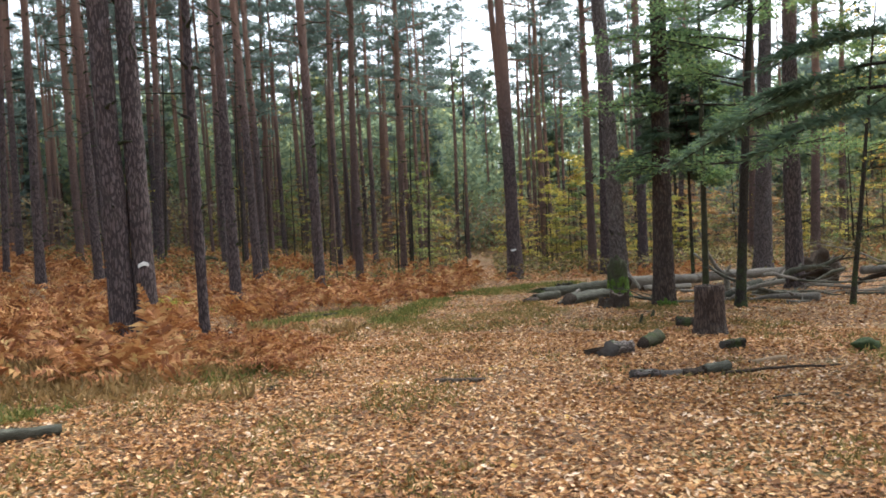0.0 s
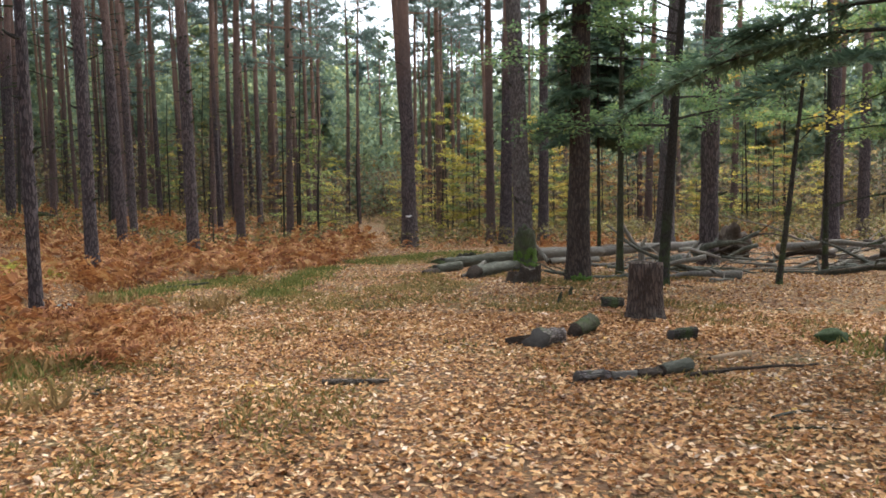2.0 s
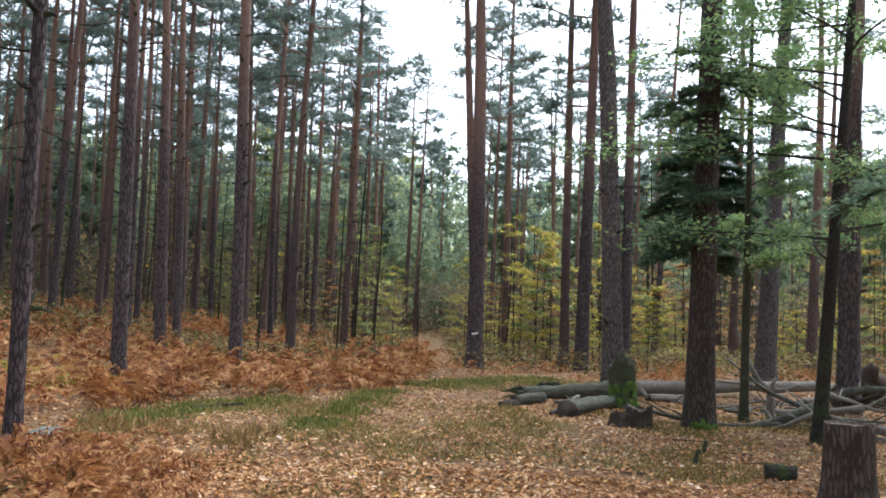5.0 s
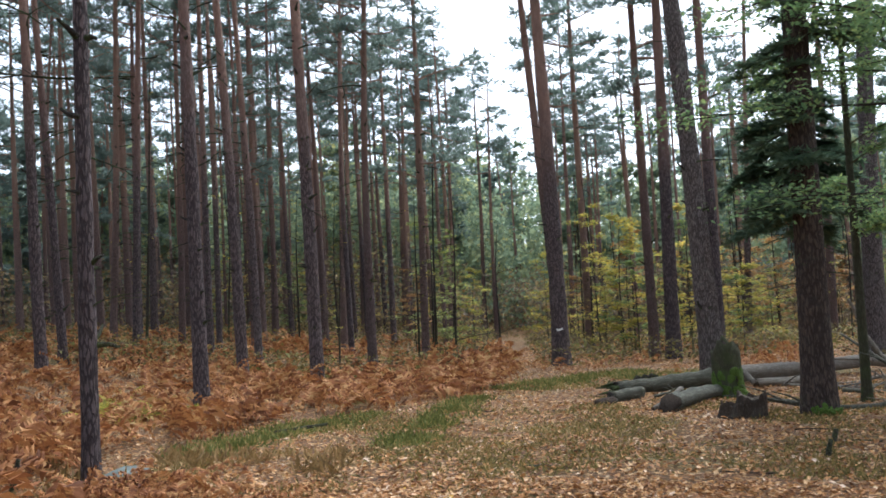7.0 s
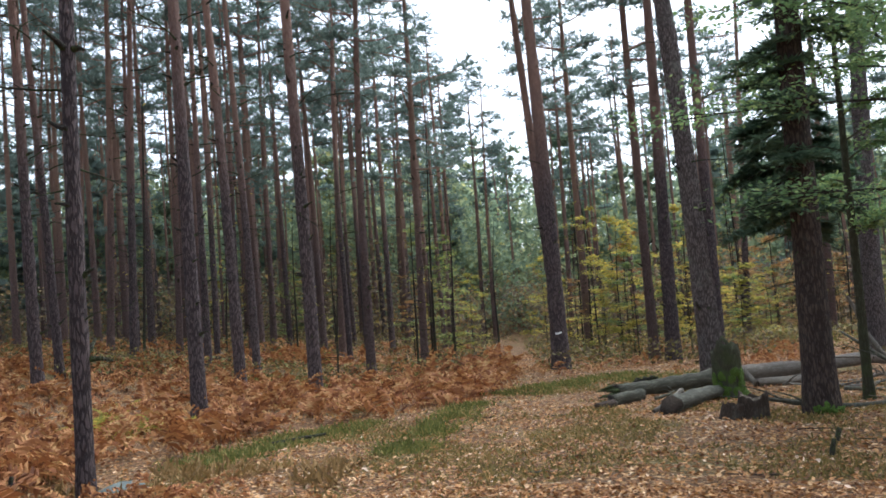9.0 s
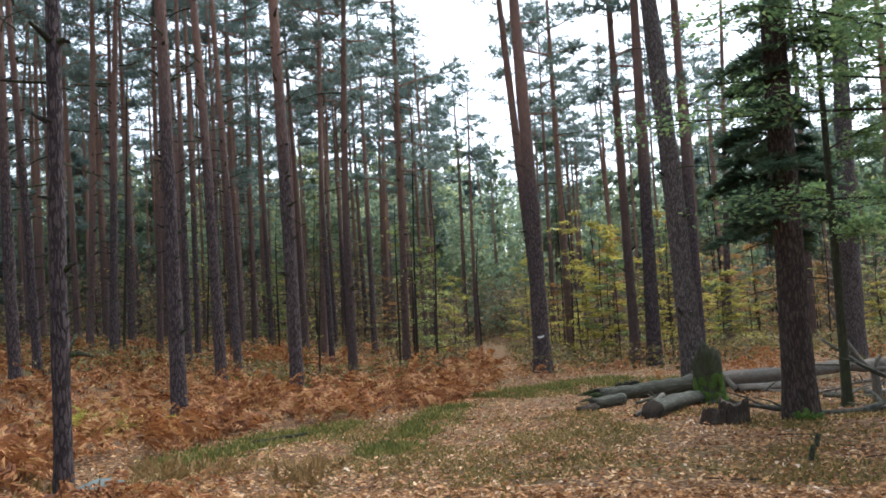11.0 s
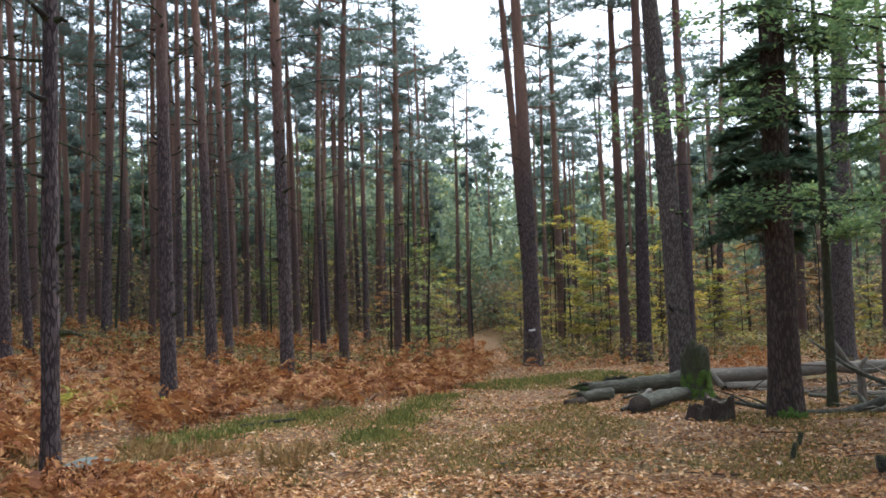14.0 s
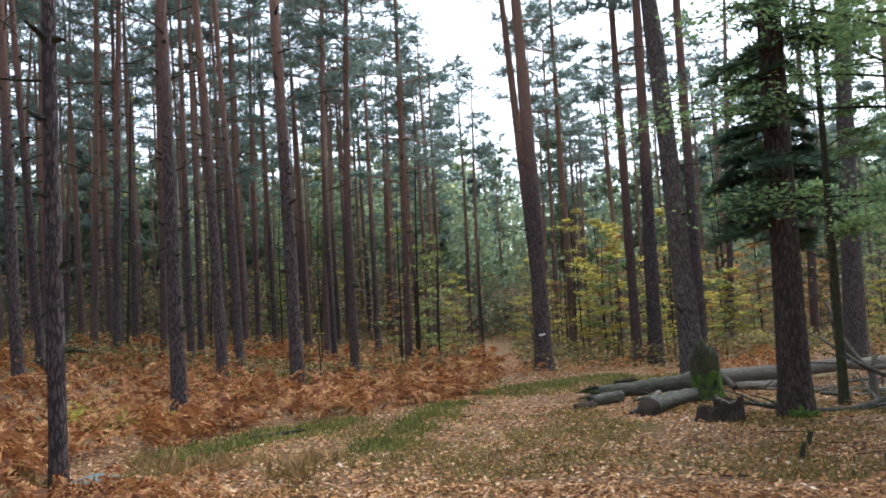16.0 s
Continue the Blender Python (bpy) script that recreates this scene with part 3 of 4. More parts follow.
def leafy(seed, height, bottom, radius, leaves, size, mat, stem, dia, lean=(0, 0), limbs=14, flat=0.35, curve=0.02, far=False):
    """Trunk and crown meshes of a broadleaf tree: leaves in uneven tiers along the limbs."""
    rng, tr, cr = np.random.default_rng(seed), Shape(), Shape()
    P, t = trunk_line(rng, height, lean, curve)
    r = dia / 2 * ((1 - t) ** 0.8 * 0.93 + 0.07) * (1 + 0.5 * np.exp(-P[:, 2] / (0.8 * dia)))
    P[0, 2] -= 0.1
    tr.add(*tube(P[::3] if far else P, r[::3] if far else r, 6 if far else 9, 0.04, rng), 0)
    spots = []
    for i in range(limbs):
        f = (i + rng.uniform(0, 0.9)) / limbs
        z0 = bottom + (height * 0.97 - bottom) * f
        p0 = np.array([np.interp(z0, P[:, 2], P[:, 0]), np.interp(z0, P[:, 2], P[:, 1]), z0])
        length = radius * rng.uniform(0.55, 1.15) * (1 - 0.6 * f ** 1.6)
        az, rise = rng.uniform(0, 6.283), rng.uniform(-0.05, 0.45)
        u = np.linspace(0, 1, 7)
        a = az + rng.normal(0, 0.35) * u
        L = p0 + np.stack([np.cos(a) * u * length, np.sin(a) * u * length, rise * length * u * (1 - 0.35 * u)], -1)
        r0 = max(0.008, 0.35 * float(np.interp(z0, P[:, 2], r)))
        if far:
            cr.add(*tube(L[::3], np.linspace(r0, 0.006, 3), 3), 0)
        else:
            cr.add(*tube(L, np.linspace(r0, 0.004, 7), 5), 0)
        for k in range(5):
            w = rng.uniform(0.25, 0.95)
            q0 = np.array([np.interp(w, u, L[:, c]) for c in range(3)])
            b = az + rng.choice([-1, 1]) * rng.uniform(0.5, 1.1)
            ln = length * rng.uniform(0.25, 0.5)
            q1 = q0 + ln * np.array([np.cos(b), np.sin(b), rng.uniform(-0.1, 0.2)])
            if not far:
                cr.add(*tube(np.stack([q0, (q0 + q1) / 2 + [0, 0, 0.02], q1]), [r0 * 0.35 + 0.002, r0 * 0.2 + 0.002, 0.002], 4), 0)
            spots += [(q0, q1)] * 2
        spots.append((L[2], L[-1]))
    pick = rng.integers(0, len(spots), leaves)
    w = rng.uniform(0, 1.08, leaves)[:, None]
    S0, S1 = np.array([s[0] for s in spots]), np.array([s[1] for s in spots])
    T = S0[pick] * (1 - w) + S1[pick] * w + rng.normal(0, 1, (leaves, 3)) * np.array([0.11, 0.11, 0.06]) * (radius / 2)
    base = (LEAF_FAR if far else LEAF) * size
    cr.add(*stamp(base, [[0, 1, 2]] if far else [[0, 1, 2, 3]], turns(rng, leaves, flat) * rng.uniform(0.6, 1.25, leaves)[:, None, None], T), 1)
    return tr.mesh("trunk", [stem]), cr.mesh("crown", [stem, mat], False)


def plant(meshes, x, y, name, label, group="", m=None, category="tree"):
    tree = tagged(empty(name, (Matrix.Translation((x, y, float(land(x, y)))) @ (m or Matrix.Identity(4)))), label, category, group)
    under("trunk", meshes[0], tree)
    under("crown", meshes[1], tree)
    return tree


def fir(seed, height, bottom, radius, dia, sprays=26, stem=None, lean=(0, 0), face=None, thick=1.0, seg=10, even=False):
    """Drooping boughs with flat sprays of short needles."""
    rng, tr, cr = np.random.default_rng(seed), Shape(), Shape()
    P, t = trunk_line(rng, height, lean, 0.006)
    r = dia / 2 * ((1 - t) * 0.95 + 0.05) * (1 + 0.3 * np.exp(-P[:, 2] / dia))
    P[0, 2] -= 0.1
    tr.add(*tube(P, r, seg, 0.03, rng), 0)
    T, A = [], []
    for i in range(sprays):
        f = (i + rng.uniform(0, 0.8)) / sprays
        z0 = bottom + (height - bottom) * f
        if even:
            z0 = bottom + 7.0 * f if f < 0.42 else 9.0 + (height - 9.0) * (f - 0.42) / 0.58
        p0 = np.array([np.interp(z0, P[:, 2], P[:, 0]), np.interp(z0, P[:, 2], P[:, 1]), z0])
        length = radius * (rng.uniform(0.5, 1.15) if even else (1 - 0.85 * f) * rng.uniform(0.75, 1.1) + 0.15)
        az = rng.uniform(0, 6.283) if face is None or rng.random() < 0.4 else face + rng.normal(0, 0.6)
        u = np.linspace(0, 1, 6)
        L = p0 + np.stack([np.cos(az) * u * length, np.sin(az) * u * length, length * (0.12 * u - 0.35 * u * u)], -1)
        cr.add(*tube(L, np.linspace(0.022, 0.005, 6), 4), 0)
        for k in range(int(38 * length) + 10):
            w = rng.uniform(0.12, 1)
            q = np.array([np.interp(w, u, L[:, c]) for c in range(3)])
            b = az + rng.choice([-1, 1]) * rng.uniform(0.35, 1.15)
            ln = (0.5 * (1 - w) + 0.14) * min(1.3, length)
            for e in np.arange(0.0, ln, 0.045):
                T.append(q + e * np.array([np.cos(b), np.sin(b), -0.18]) + rng.normal(0, 0.012, 3))
                A.append(b)
    T, A = np.array(T), np.array(A)
    n = len(T)
    yaw = A + rng.choice([-1, 1], n) * rng.uniform(0.2, 0.9, n)
    base = np.array([[0, -0.014, 0], [0, 0.014, 0], [0.11, 0.004, -0.01]]) * thick
    R = turns(rng, n, 0.3, yaw) * rng.uniform(0.7, 1.5, n)[:, None, None]
    cr.add(*stamp(base, [[0, 1, 2]], R, T), 1)
    return tr.mesh("trunk", [stem or DARK_BARK]), cr.mesh("crown", [DARK_BARK, FIR_NEEDLES], False)


# the thick fir beside the log pile
tree = tagged(empty("fir_tree", pose(2.4, 17.9, float(land(2.4, 17.9)))), "thick fir with rough brown bark, short drooping boughs and mossy foot", "tree")
a, b = fir(66, 24.0, 2.75, 0.85, 0.41, 58, FIR_BARK, (0.02, -0.004), 3.7, 1.3, 22, True)
under("trunk", a, tree)
under("crown", b, tree)
for k in range(16):
    m = Matrix.Translation((0.02 * k / 8, 0, 1.7 + 0.13 * k)) @ pose(0, 0, 0, 0, 14, 137 * k + 60) @ Matrix.Translation((0.2, 0, 0)) @ Matrix.Scale(0.55, 4)
    under("dead_branch", DEAD[k % 5], tree, m)

# the leafy trees on the open side of the ride
plant(leafy(1, 9.5, 2.3, 2.9, 19000, 0.08, GREEN_LEAVES, DARK_BARK, 0.19, (0.07, -0.01), 30, 0.4, 0.05), 3.74, 16.6, "young_beech", "young broadleaf tree with dark bent trunk and green leaves")
plant(leafy(2, 9.5, 2.2, 1.6, 9500, 0.075, GREEN_LEAVES, MOSSY_BARK, 0.15, (0.015, 0), 20, 0.4, 0.006), 3.36, 19.6, "young_beech", "thin mossy broadleaf tree with green leaves beside a pine")
plant(leafy(3, 6.0, 2.4, 1.6, 420, 0.09, YELLOW_LEAVES, DARK_BARK, 0.11, (0.11, -0.02), 10, 0.4, 0.04), 5.75, 16.95, "sapling", "thin dark sapling with few yellow leaves by the brushwood")
plant(leafy(4, 8.5, 2.6, 2.4, 13000, 0.08, GREEN_LEAVES, DARK_BARK, 0.12, (0.0, 0.0), 14, 0.4, 0.04), 7.4, 19.5, "young_beech", "slender green broadleaf tree beyond the brushwood")
plant(leafy(5, 7.0, 0.8, 0.8, 30, 0.08, YELLOW_LEAVES, DARK_BARK, 0.07, (0.02, 0.0), 9, 0.4, 0.05), -9.6, 11.6, "sapling", "bare thin sapling standing in bracken")
for seed, (x, y, h, bot, rad, d, lab, fc) in enumerate([(3.45, 25.4, 7.6, 3.2, 1.5, 0.12, "dark fir with drooping boughs behind the log pile", None), (4.85, 10.1, 11.0, 2.6, 2.3, 0.27, "spruce with dark drooping boughs and mossy foot", 2.4)] ):
    tree = tagged(empty("fir_tree", pose(x, y, float(land(x, y)))), lab, "tree")
    a, b = fir(60 + seed, h, bot, rad, d, 34 if seed else 58, OLD_BARK if seed == 1 else DARK_BARK, face=fc, thick=1.2 if seed else 2.0)
    under("trunk", a, tree)
    under("crown", b, tree)
    if seed == 1:
        for k in range(10):
            m = Matrix.Translation((0, 0, 0.9 + 0.2 * k)) @ pose(0, 0, 0, 0, 8, 137 * k + 90) @ Matrix.Translation((0.1, 0, 0)) @ Matrix.Scale(0.7, 4)
            under("dead_branch", DEAD[k % 5], tree, m)

for x, y, h, sd in [(-7.1, 24.3, 2.2, 6), (-8.0, 34.2, 6.5, 7), (-7.2, 36.5, 7.5, 8), (-5.4, 36.0, 5.5, 9)]:
    plant(leafy(sd, h, 0.6, h * 0.22, 40, 0.09, YELLOW_LEAVES, DARK_BARK, 0.03 + 0.01 * h, (0.01, 0), 12, 0.4, 0.05), x, y, "sapling", "bare dark sapling with thin forked stems")

# yellowing undergrowth at the edge of the clearing and under the stand
SHRUBS = [leafy(70 + i, 3.6 + 0.8 * i, 0.5, 1.35 + 0.12 * i, 1500, 0.155, (YELLOW_LEAVES, LIME_LEAVES, YELLOW_LEAVES, RUSTY_LEAVES, LIME_LEAVES, YELLOW_LEAVES)[i], DARK_BARK, 0.05 + 0.012 * i, (0.012 * (i - 2), 0), 17, 0.17, 0.05, True) for i in range(6)]
SHRUB_LABELS = ("yellow-leaved", "yellow-green", "yellow-leaved", "rusty brown", "yellow-green", "yellow-leaved")
rng = np.random.default_rng(8)
fixed = [(-6.9, 38.5, 2), (-5.6, 41, 3), (-4.4, 39, 1), (-3.9, 37, 0), (-1.6, 37, 0), (-0.8, 39.5, 2), (1.0, 37.5, 0), (1.4, 35.6, 2), (2.7, 39, 1), (3.1, 36, 0), (4.4, 39, 2), (5.2, 43, 3), (-8.9, 43, 4), (-11, 44, 3), (-6.4, 46, 4), (-0.4, 36.2, 1), (-1.9, 41, 5)]
spots = fixed + [(rng.uniform(-11, 24), rng.uniform(38, 66), int(rng.integers(6))) for k in range(58)] + [(rng.uniform(-46, -8), rng.uniform(46, 74), int(rng.integers(6))) for k in range(28)]
for x, y, k in spots:
    if abs(x - path_x(y)) < 1.3:
        continue
    s = rng.uniform(0.5, 1.05)
    plant(SHRUBS[k], x, y, "broadleaf_shrub", SHRUB_LABELS[k] + " broadleaf undergrowth with thin dark stems", "undergrowth", pose(0, 0, 0, 0, 0, rng.uniform(0, 360)) @ Matrix.Diagonal((s, s, s * rng.uniform(0.9, 1.2), 1)), "shrub")
BARE = [leafy(80 + i, 6.0 + 1.2 * i, 1.6, 1.1, 60, 0.11, YELLOW_LEAVES, DARK_BARK, 0.075 + 0.012 * i, (0.02 * (i - 1.5), 0), 16, 0.3, 0.07) for i in range(4)]
for k in range(44):
    y = rng.uniform(30, 62)
    x = 0.5 + (y - 5.6) * (rng.uniform(-0.42, 0.5) if k < 34 else rng.uniform(-0.7, -0.4))
    if abs(x - path_x(y)) < 1.2 or (y < 36 and -9 < x < 3):
        continue
    s = rng.uniform(0.75, 1.2)
    plant(BARE[k % 4], x, y, "sapling", "thin dark sapling nearly bare of leaves", "saplings under the pines", pose(0, 0, 0, 0, 0, rng.uniform(0, 360)) @ Matrix.Diagonal((s, s, s, 1)))

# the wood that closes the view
# far leaf greens are paled in the colour itself, in place of haze
FAR_MIX_HAZED = foliage("hazed_far_mixed_leaves", [(0.0, (0.13, 0.185, 0.13)), (0.5, (0.2, 0.26, 0.17)), (0.8, (0.32, 0.35, 0.17)), (1.0, (0.5, 0.45, 0.16))], 0.5)
FAR_BROWN = foliage("far_undergrowth_leaves", [(0.0, (0.09, 0.075, 0.058)), (0.5, (0.15, 0.12, 0.08)), (0.85, (0.27, 0.2, 0.085)), (1.0, (0.4, 0.27, 0.1))], 0.5, "leaf")
FAR_GREEN_HAZED = foliage("hazed_far_wood_leaves", [(0.0, (0.16, 0.22, 0.15)), (0.55, (0.24, 0.31, 0.2)), (0.85, (0.35, 0.39, 0.2)), (1.0, (0.52, 0.48, 0.19))], 0.55, "leaf")
FAR = [leafy(90 + i, 17 + i, 3.0, 4.2, 1700, 0.62, FAR_MIX_HAZED, THIN_BARK, 0.34, (0, 0), 26, 0.6, 0.01, True) for i in range(3)]
FAR += [leafy(95 + i, 15 + i, 2.5, 2.6, 1700, 0.55, NEEDLES, RED_BARK, 0.3, (0, 0), 26, 0.6, 0.01, True) for i in range(2)]
# trees from k 125 on are unseen, added behind to ring the place
for k in range(150):
    a = radians(rng.uniform(-58, 40)) if k < 125 else radians(rng.uniform(40, 302))
    d = rng.uniform(70, 118) if k < 125 else rng.uniform(45, 90)
    x, y = 0.5 + d * np.sin(a), 5.6 + d * np.cos(a)
    if abs(x - path_x(y)) < 4:
        continue
    s = rng.uniform(0.75, 1.1)
    plant(FAR[int(rng.integers(5))], x, y, "far_tree", "distant leafy tree of the closing wood", "far wood", pose(0, 0, 0, 0, 0, rng.uniform(0, 360)) @ Matrix.Diagonal((s, s, s, 1)))



def thicket(name, n, near, wide, reach, height, size, mat, seed, label, arc=(-60, 42), tilt=0.6):
    """Leaves nobody could count: clumps of uneven height that close the view between the stems."""
    rng = np.random.default_rng(seed)
    a, d = np.radians(rng.uniform(*arc, n)), near + (reach - near) * rng.random(n)
    X, Y = 0.5 + d * np.sin(a), 5.6 + d * np.cos(a)
    top = np.array([height * (0.72 + 0.6 * noise.noise(Vector((x * 0.13, y * 0.13, seed)))) for x, y in zip(X, Y)])
    f = rng.random(n)
    lump_at = np.array([noise.noise(Vector((x * wide, y * wide, h * t * wide * 1.6 + seed))) for x, y, h, t in zip(X, Y, top, f)])
    keep = (lump_at > -0.14) & (top > 0.3) & ((np.abs(X - path_x(Y)) > (1.6 if height > 2 else 0.9)) | (Y > 68))
    T = np.stack([X, Y, land(X, Y) + f * top], -1)[keep]
    m = len(T)
    V, F = stamp(LEAF_FAR * size, [[0, 1, 2]], turns(rng, m, tilt) * rng.uniform(0.5, 1.3, m)[:, None, None], T)
    return tagged(new(name, mesh_from(name, V, [F], [mat], smooth=False)), label, "undergrowth", kind="stuff")


thicket("far_wood", 230000, 74, 0.2, 128, 15, 0.6, FAR_GREEN_HAZED, 3, "crowns of the far wood in haze-paled green", (-52, 36), 1.2)
thicket("far_pine_wood", 120000, 70, 0.22, 104, 16, 0.5, FAR_GREEN_HAZED, 5, "haze-paled green needle crowns deep behind the pine stand", (-56, -10), 1.2)
thicket("far_undergrowth", 150000, 50, 0.35, 95, 6.5, 0.3, FAR_BROWN, 7, "brown and yellow undergrowth between far stems")
LOW_GROWTH = foliage("low_growth_leaves", [(0.0, (0.07, 0.055, 0.03)), (0.4, (0.13, 0.1, 0.045)), (0.7, (0.19, 0.19, 0.06)), (1.0, (0.34, 0.17, 0.06))], 0.3, "leaf")
thicket("low_growth", 120000, 25, 0.5, 66, 0.85, 0.13, LOW_GROWTH, 9, "low brown and olive growth under the trees", (-44, 38))

# ---- fallen wood, stumps and stones ----
GREY_TOP = bark("weathered_cut", (0.12, 0.1, 0.08), (0.3, 0.26, 0.2), plate=0.9, lichen=0.3)


def fallen(name, p0, p1, r0, r1, label, mat=None, seed=1, sag=0.02, seg=12, ends=None, category="log", bits=9, rough=0.09, slant=0.0):
    """A lying trunk or branch between two places; ends: the colour of its broken faces."""
    rng = np.random.default_rng(seed)
    u = np.linspace(0, 1, bits)[:, None]
    p0, p1 = np.array(p0, float), np.array(p1, float)
    ln = np.linalg.norm(p1 - p0)
    P = np.array([[0, 0, 1.0]]) * u * ln + np.array([[1.0, 0.3, 0]]) * (sag * ln * np.sin(u * 3.1)) * rng.choice([-1, 1]) + rng.normal(0, 0.003 * ln, (bits, 3))
    V, q, caps = tube(P, np.linspace(r0, r1, bits) * rng.uniform(0.88, 1.08, bits), seg, rough, rng, close=True)
    V[:seg, 2] += slant * V[:seg, 1]
    ob = new(name, mesh_from(name, V, [q, caps], [mat or LOG_BARK, ends or ROTTEN], [0, 1]))
    ob.matrix_basis = Matrix.Translation(p0) @ Vector(p1 - p0).to_track_quat("Z", "Y").to_matrix().to_4x4()
    return tagged(ob, label, category)


def on(x, y, h):
    return (x, y, float(land(x, y)) + h)


split = fallen("log", on(-0.45, 21.6, 0.13), on(1.35, 22.2, 0.2), 0.12, 0.165, "long grey-green weathered log with a black splintered end", LOG_BARK, 1, ends=DARK_END_HOLLOW_SHADE, bits=14, rough=0.15)
for k in range(9):
    a, b = 0.72 * k, 0.05 + 0.025 * (k % 3)
    ln = 0.16 + 0.09 * (k * 7 % 4)
    V, q, c = tube([(b * math.cos(a), b * math.sin(a), 0.2), (b * math.cos(a) * 1.1, b * math.sin(a), -ln * 0.5), (b * math.cos(a + 0.3) * 1.2, b * math.sin(a + 0.3) * 0.8, -ln)], [0.035, 0.03, 0.008], 6, close=True)
    under("splinter", mesh_from("splinter", V, [q, c], [DARK_BARK], [0, 0]), split, label="black rotten splinter")
for k in range(3):
    V, q, c = tube([(0.02 * k, 0.1, 0.3 + 0.14 * k), (0.03, 0.16, 0.38 + 0.14 * k), (0.02, 0.13, 0.5 + 0.14 * k)], [0.03, 0.045, 0.015], 6, close=True)
    under("splinter", mesh_from("splinter", V, [q, c], [DARK_BARK], [0, 0]), split, label="black rotten splinter")
fallen("log", on(1.6, 22.2, 0.2), on(3.4, 24.2, 0.2), 0.17, 0.15, "pale grey barkless log lying behind the mossy stump", BARE_WOOD, 2, bits=12, rough=0.12)
fallen("log", on(3.2, 24.4, 0.2), on(7.4, 27.0, 0.2), 0.15, 0.11, "long pale grey log lying behind the fir", BARE_WOOD, 22, bits=12, rough=0.12)
fallen("log", on(0.42, 18.15, 0.11), on(1.25, 20.4, 0.13), 0.155, 0.095, "grey-green log with a slanting dark cut end", LOG_BARK, 3, ends=ROTTEN, bits=11, rough=0.17, slant=0.7)
fallen("bark_strip", on(0.2, 18.2, 0.05), on(0.62, 18.75, 0.3), 0.03, 0.045, "pale strip of loose bark against a log", BARE_WOOD, 23, seg=7, category="bark", bits=6, rough=0.25)
fallen("log", on(-0.5, 20.0, 0.1), on(-0.02, 20.75, 0.1), 0.09, 0.1, "short dark log at the tip of the pile", LOG_BARK, 4, ends=DARK_END_HOLLOW_SHADE, rough=0.15, slant=-0.5)
fallen("log", on(-0.72, 19.6, 0.03), on(-0.45, 19.9, 0.05), 0.06, 0.08, "brown rotten log end crumbling on the leaves", ROTTEN, 5, bits=6, rough=0.22)
fallen("log", on(2.0, 21.9, 0.08), on(3.2, 22.9, 0.09), 0.08, 0.07, "thin pale log on the leaves", BARE_WOOD, 6, bits=9, rough=0.14)
fallen("bark_strip", on(1.95, 21.5, 0.1), on(1.62, 21.9, 0.5), 0.05, 0.035, "loose grey bark flap on a log", BARE_WOOD, 24, seg=7, category="bark", bits=6, rough=0.3)
fallen("log", on(1.93, 11.1, 0.07), on(2.13, 11.42, 0.1), 0.085, 0.105, "mossy broken log end on the leaves", MOSSY_BARK, 9, ends=ROTTEN, bits=8, rough=0.26, slant=0.4)
fallen("log", on(1.2, 10.8, 0.02), on(1.5, 10.8, 0.04), 0.04, 0.07, "brown rotten wood crumbling beside a hollow log", ROTTEN, 8, bits=6, rough=0.25)
# the end is closed; its dark cap stands in for the hollow's shade
fallen("log", on(1.52, 10.5, 0.07), on(1.76, 10.86, 0.07), 0.125, 0.1, "mossy log with a dark closed end painted as a shaded hollow", OLD_BARK, 28, ends=DARK_END_HOLLOW_SHADE, bits=9, rough=0.26, slant=0.35)
fallen("log", on(1.8, 8.72, 0.045), on(2.06, 8.84, 0.045), 0.055, 0.05, "short dark log piece on the leaves", OLD_BARK, 10, ends=DARK_END_HOLLOW_SHADE, bits=6, rough=0.22)
fallen("log", on(2.08, 8.87, 0.03), on(2.3, 8.98, 0.035), 0.04, 0.03, "bleached broken wood among leaves", BARE_WOOD, 11, bits=5, rough=0.2)
fallen("log", on(2.3, 8.98, 0.03), on(2.5, 9.08, 0.035), 0.042, 0.05, "brown rotten wood among leaves", ROTTEN, 27, bits=5, rough=0.2)
fallen("log", on(2.52, 9.1, 0.05), on(2.78, 9.34, 0.06), 0.05, 0.065, "greenish mossy log piece among leaves", LOG_BARK, 12, bits=5, rough=0.18)
fallen("log", on(-3.6, 5.25, 0.06), on(-2.85, 6.25, 0.05), 0.075, 0.05, "dark wet log with grey bark at the edge of the grass", LOG_BARK, 13, ends=DARK_END_HOLLOW_SHADE, bits=11, rough=0.24)
fallen("stick", on(-0.22, 8.72, 0.02), on(0.32, 8.76, 0.03), 0.026, 0.018, "brown stick lying on the ride", THIN_BARK, 14, seg=7, category="stick")
fallen("stick", on(2.7, 9.05, 0.03), on(3.9, 9.5, 0.03), 0.02, 0.01, "long thin stick on the leaves", ROTTEN, 15, seg=6, category="stick")
fallen("stick", on(-4.9, 16.3, 0.06), on(-4.35, 16.9, 0.1), 0.03, 0.02, "dark stick in green grass", DARK_BARK, 16, seg=6, category="stick")
fallen("log", on(3.05, 9.8, 0.0), on(3.45, 10.0, 0.01), 0.04, 0.05, "pale brown rotten wood half under leaves", CUT_WOOD, 17, bits=6, rough=0.2)
fallen("log", on(2.85, 10.6, 0.06), on(3.1, 10.75, 0.06), 0.06, 0.075, "small black mossy log piece", DARK_BARK, 18, ends=DARK_END_HOLLOW_SHADE, bits=6, rough=0.3)
fallen("log", on(2.45, 13.7, 0.06), on(2.75, 13.65, 0.06), 0.09, 0.07, "small black log piece beside the stump", DARK_BARK, 19, ends=DARK_END_HOLLOW_SHADE, bits=4, rough=0.15)

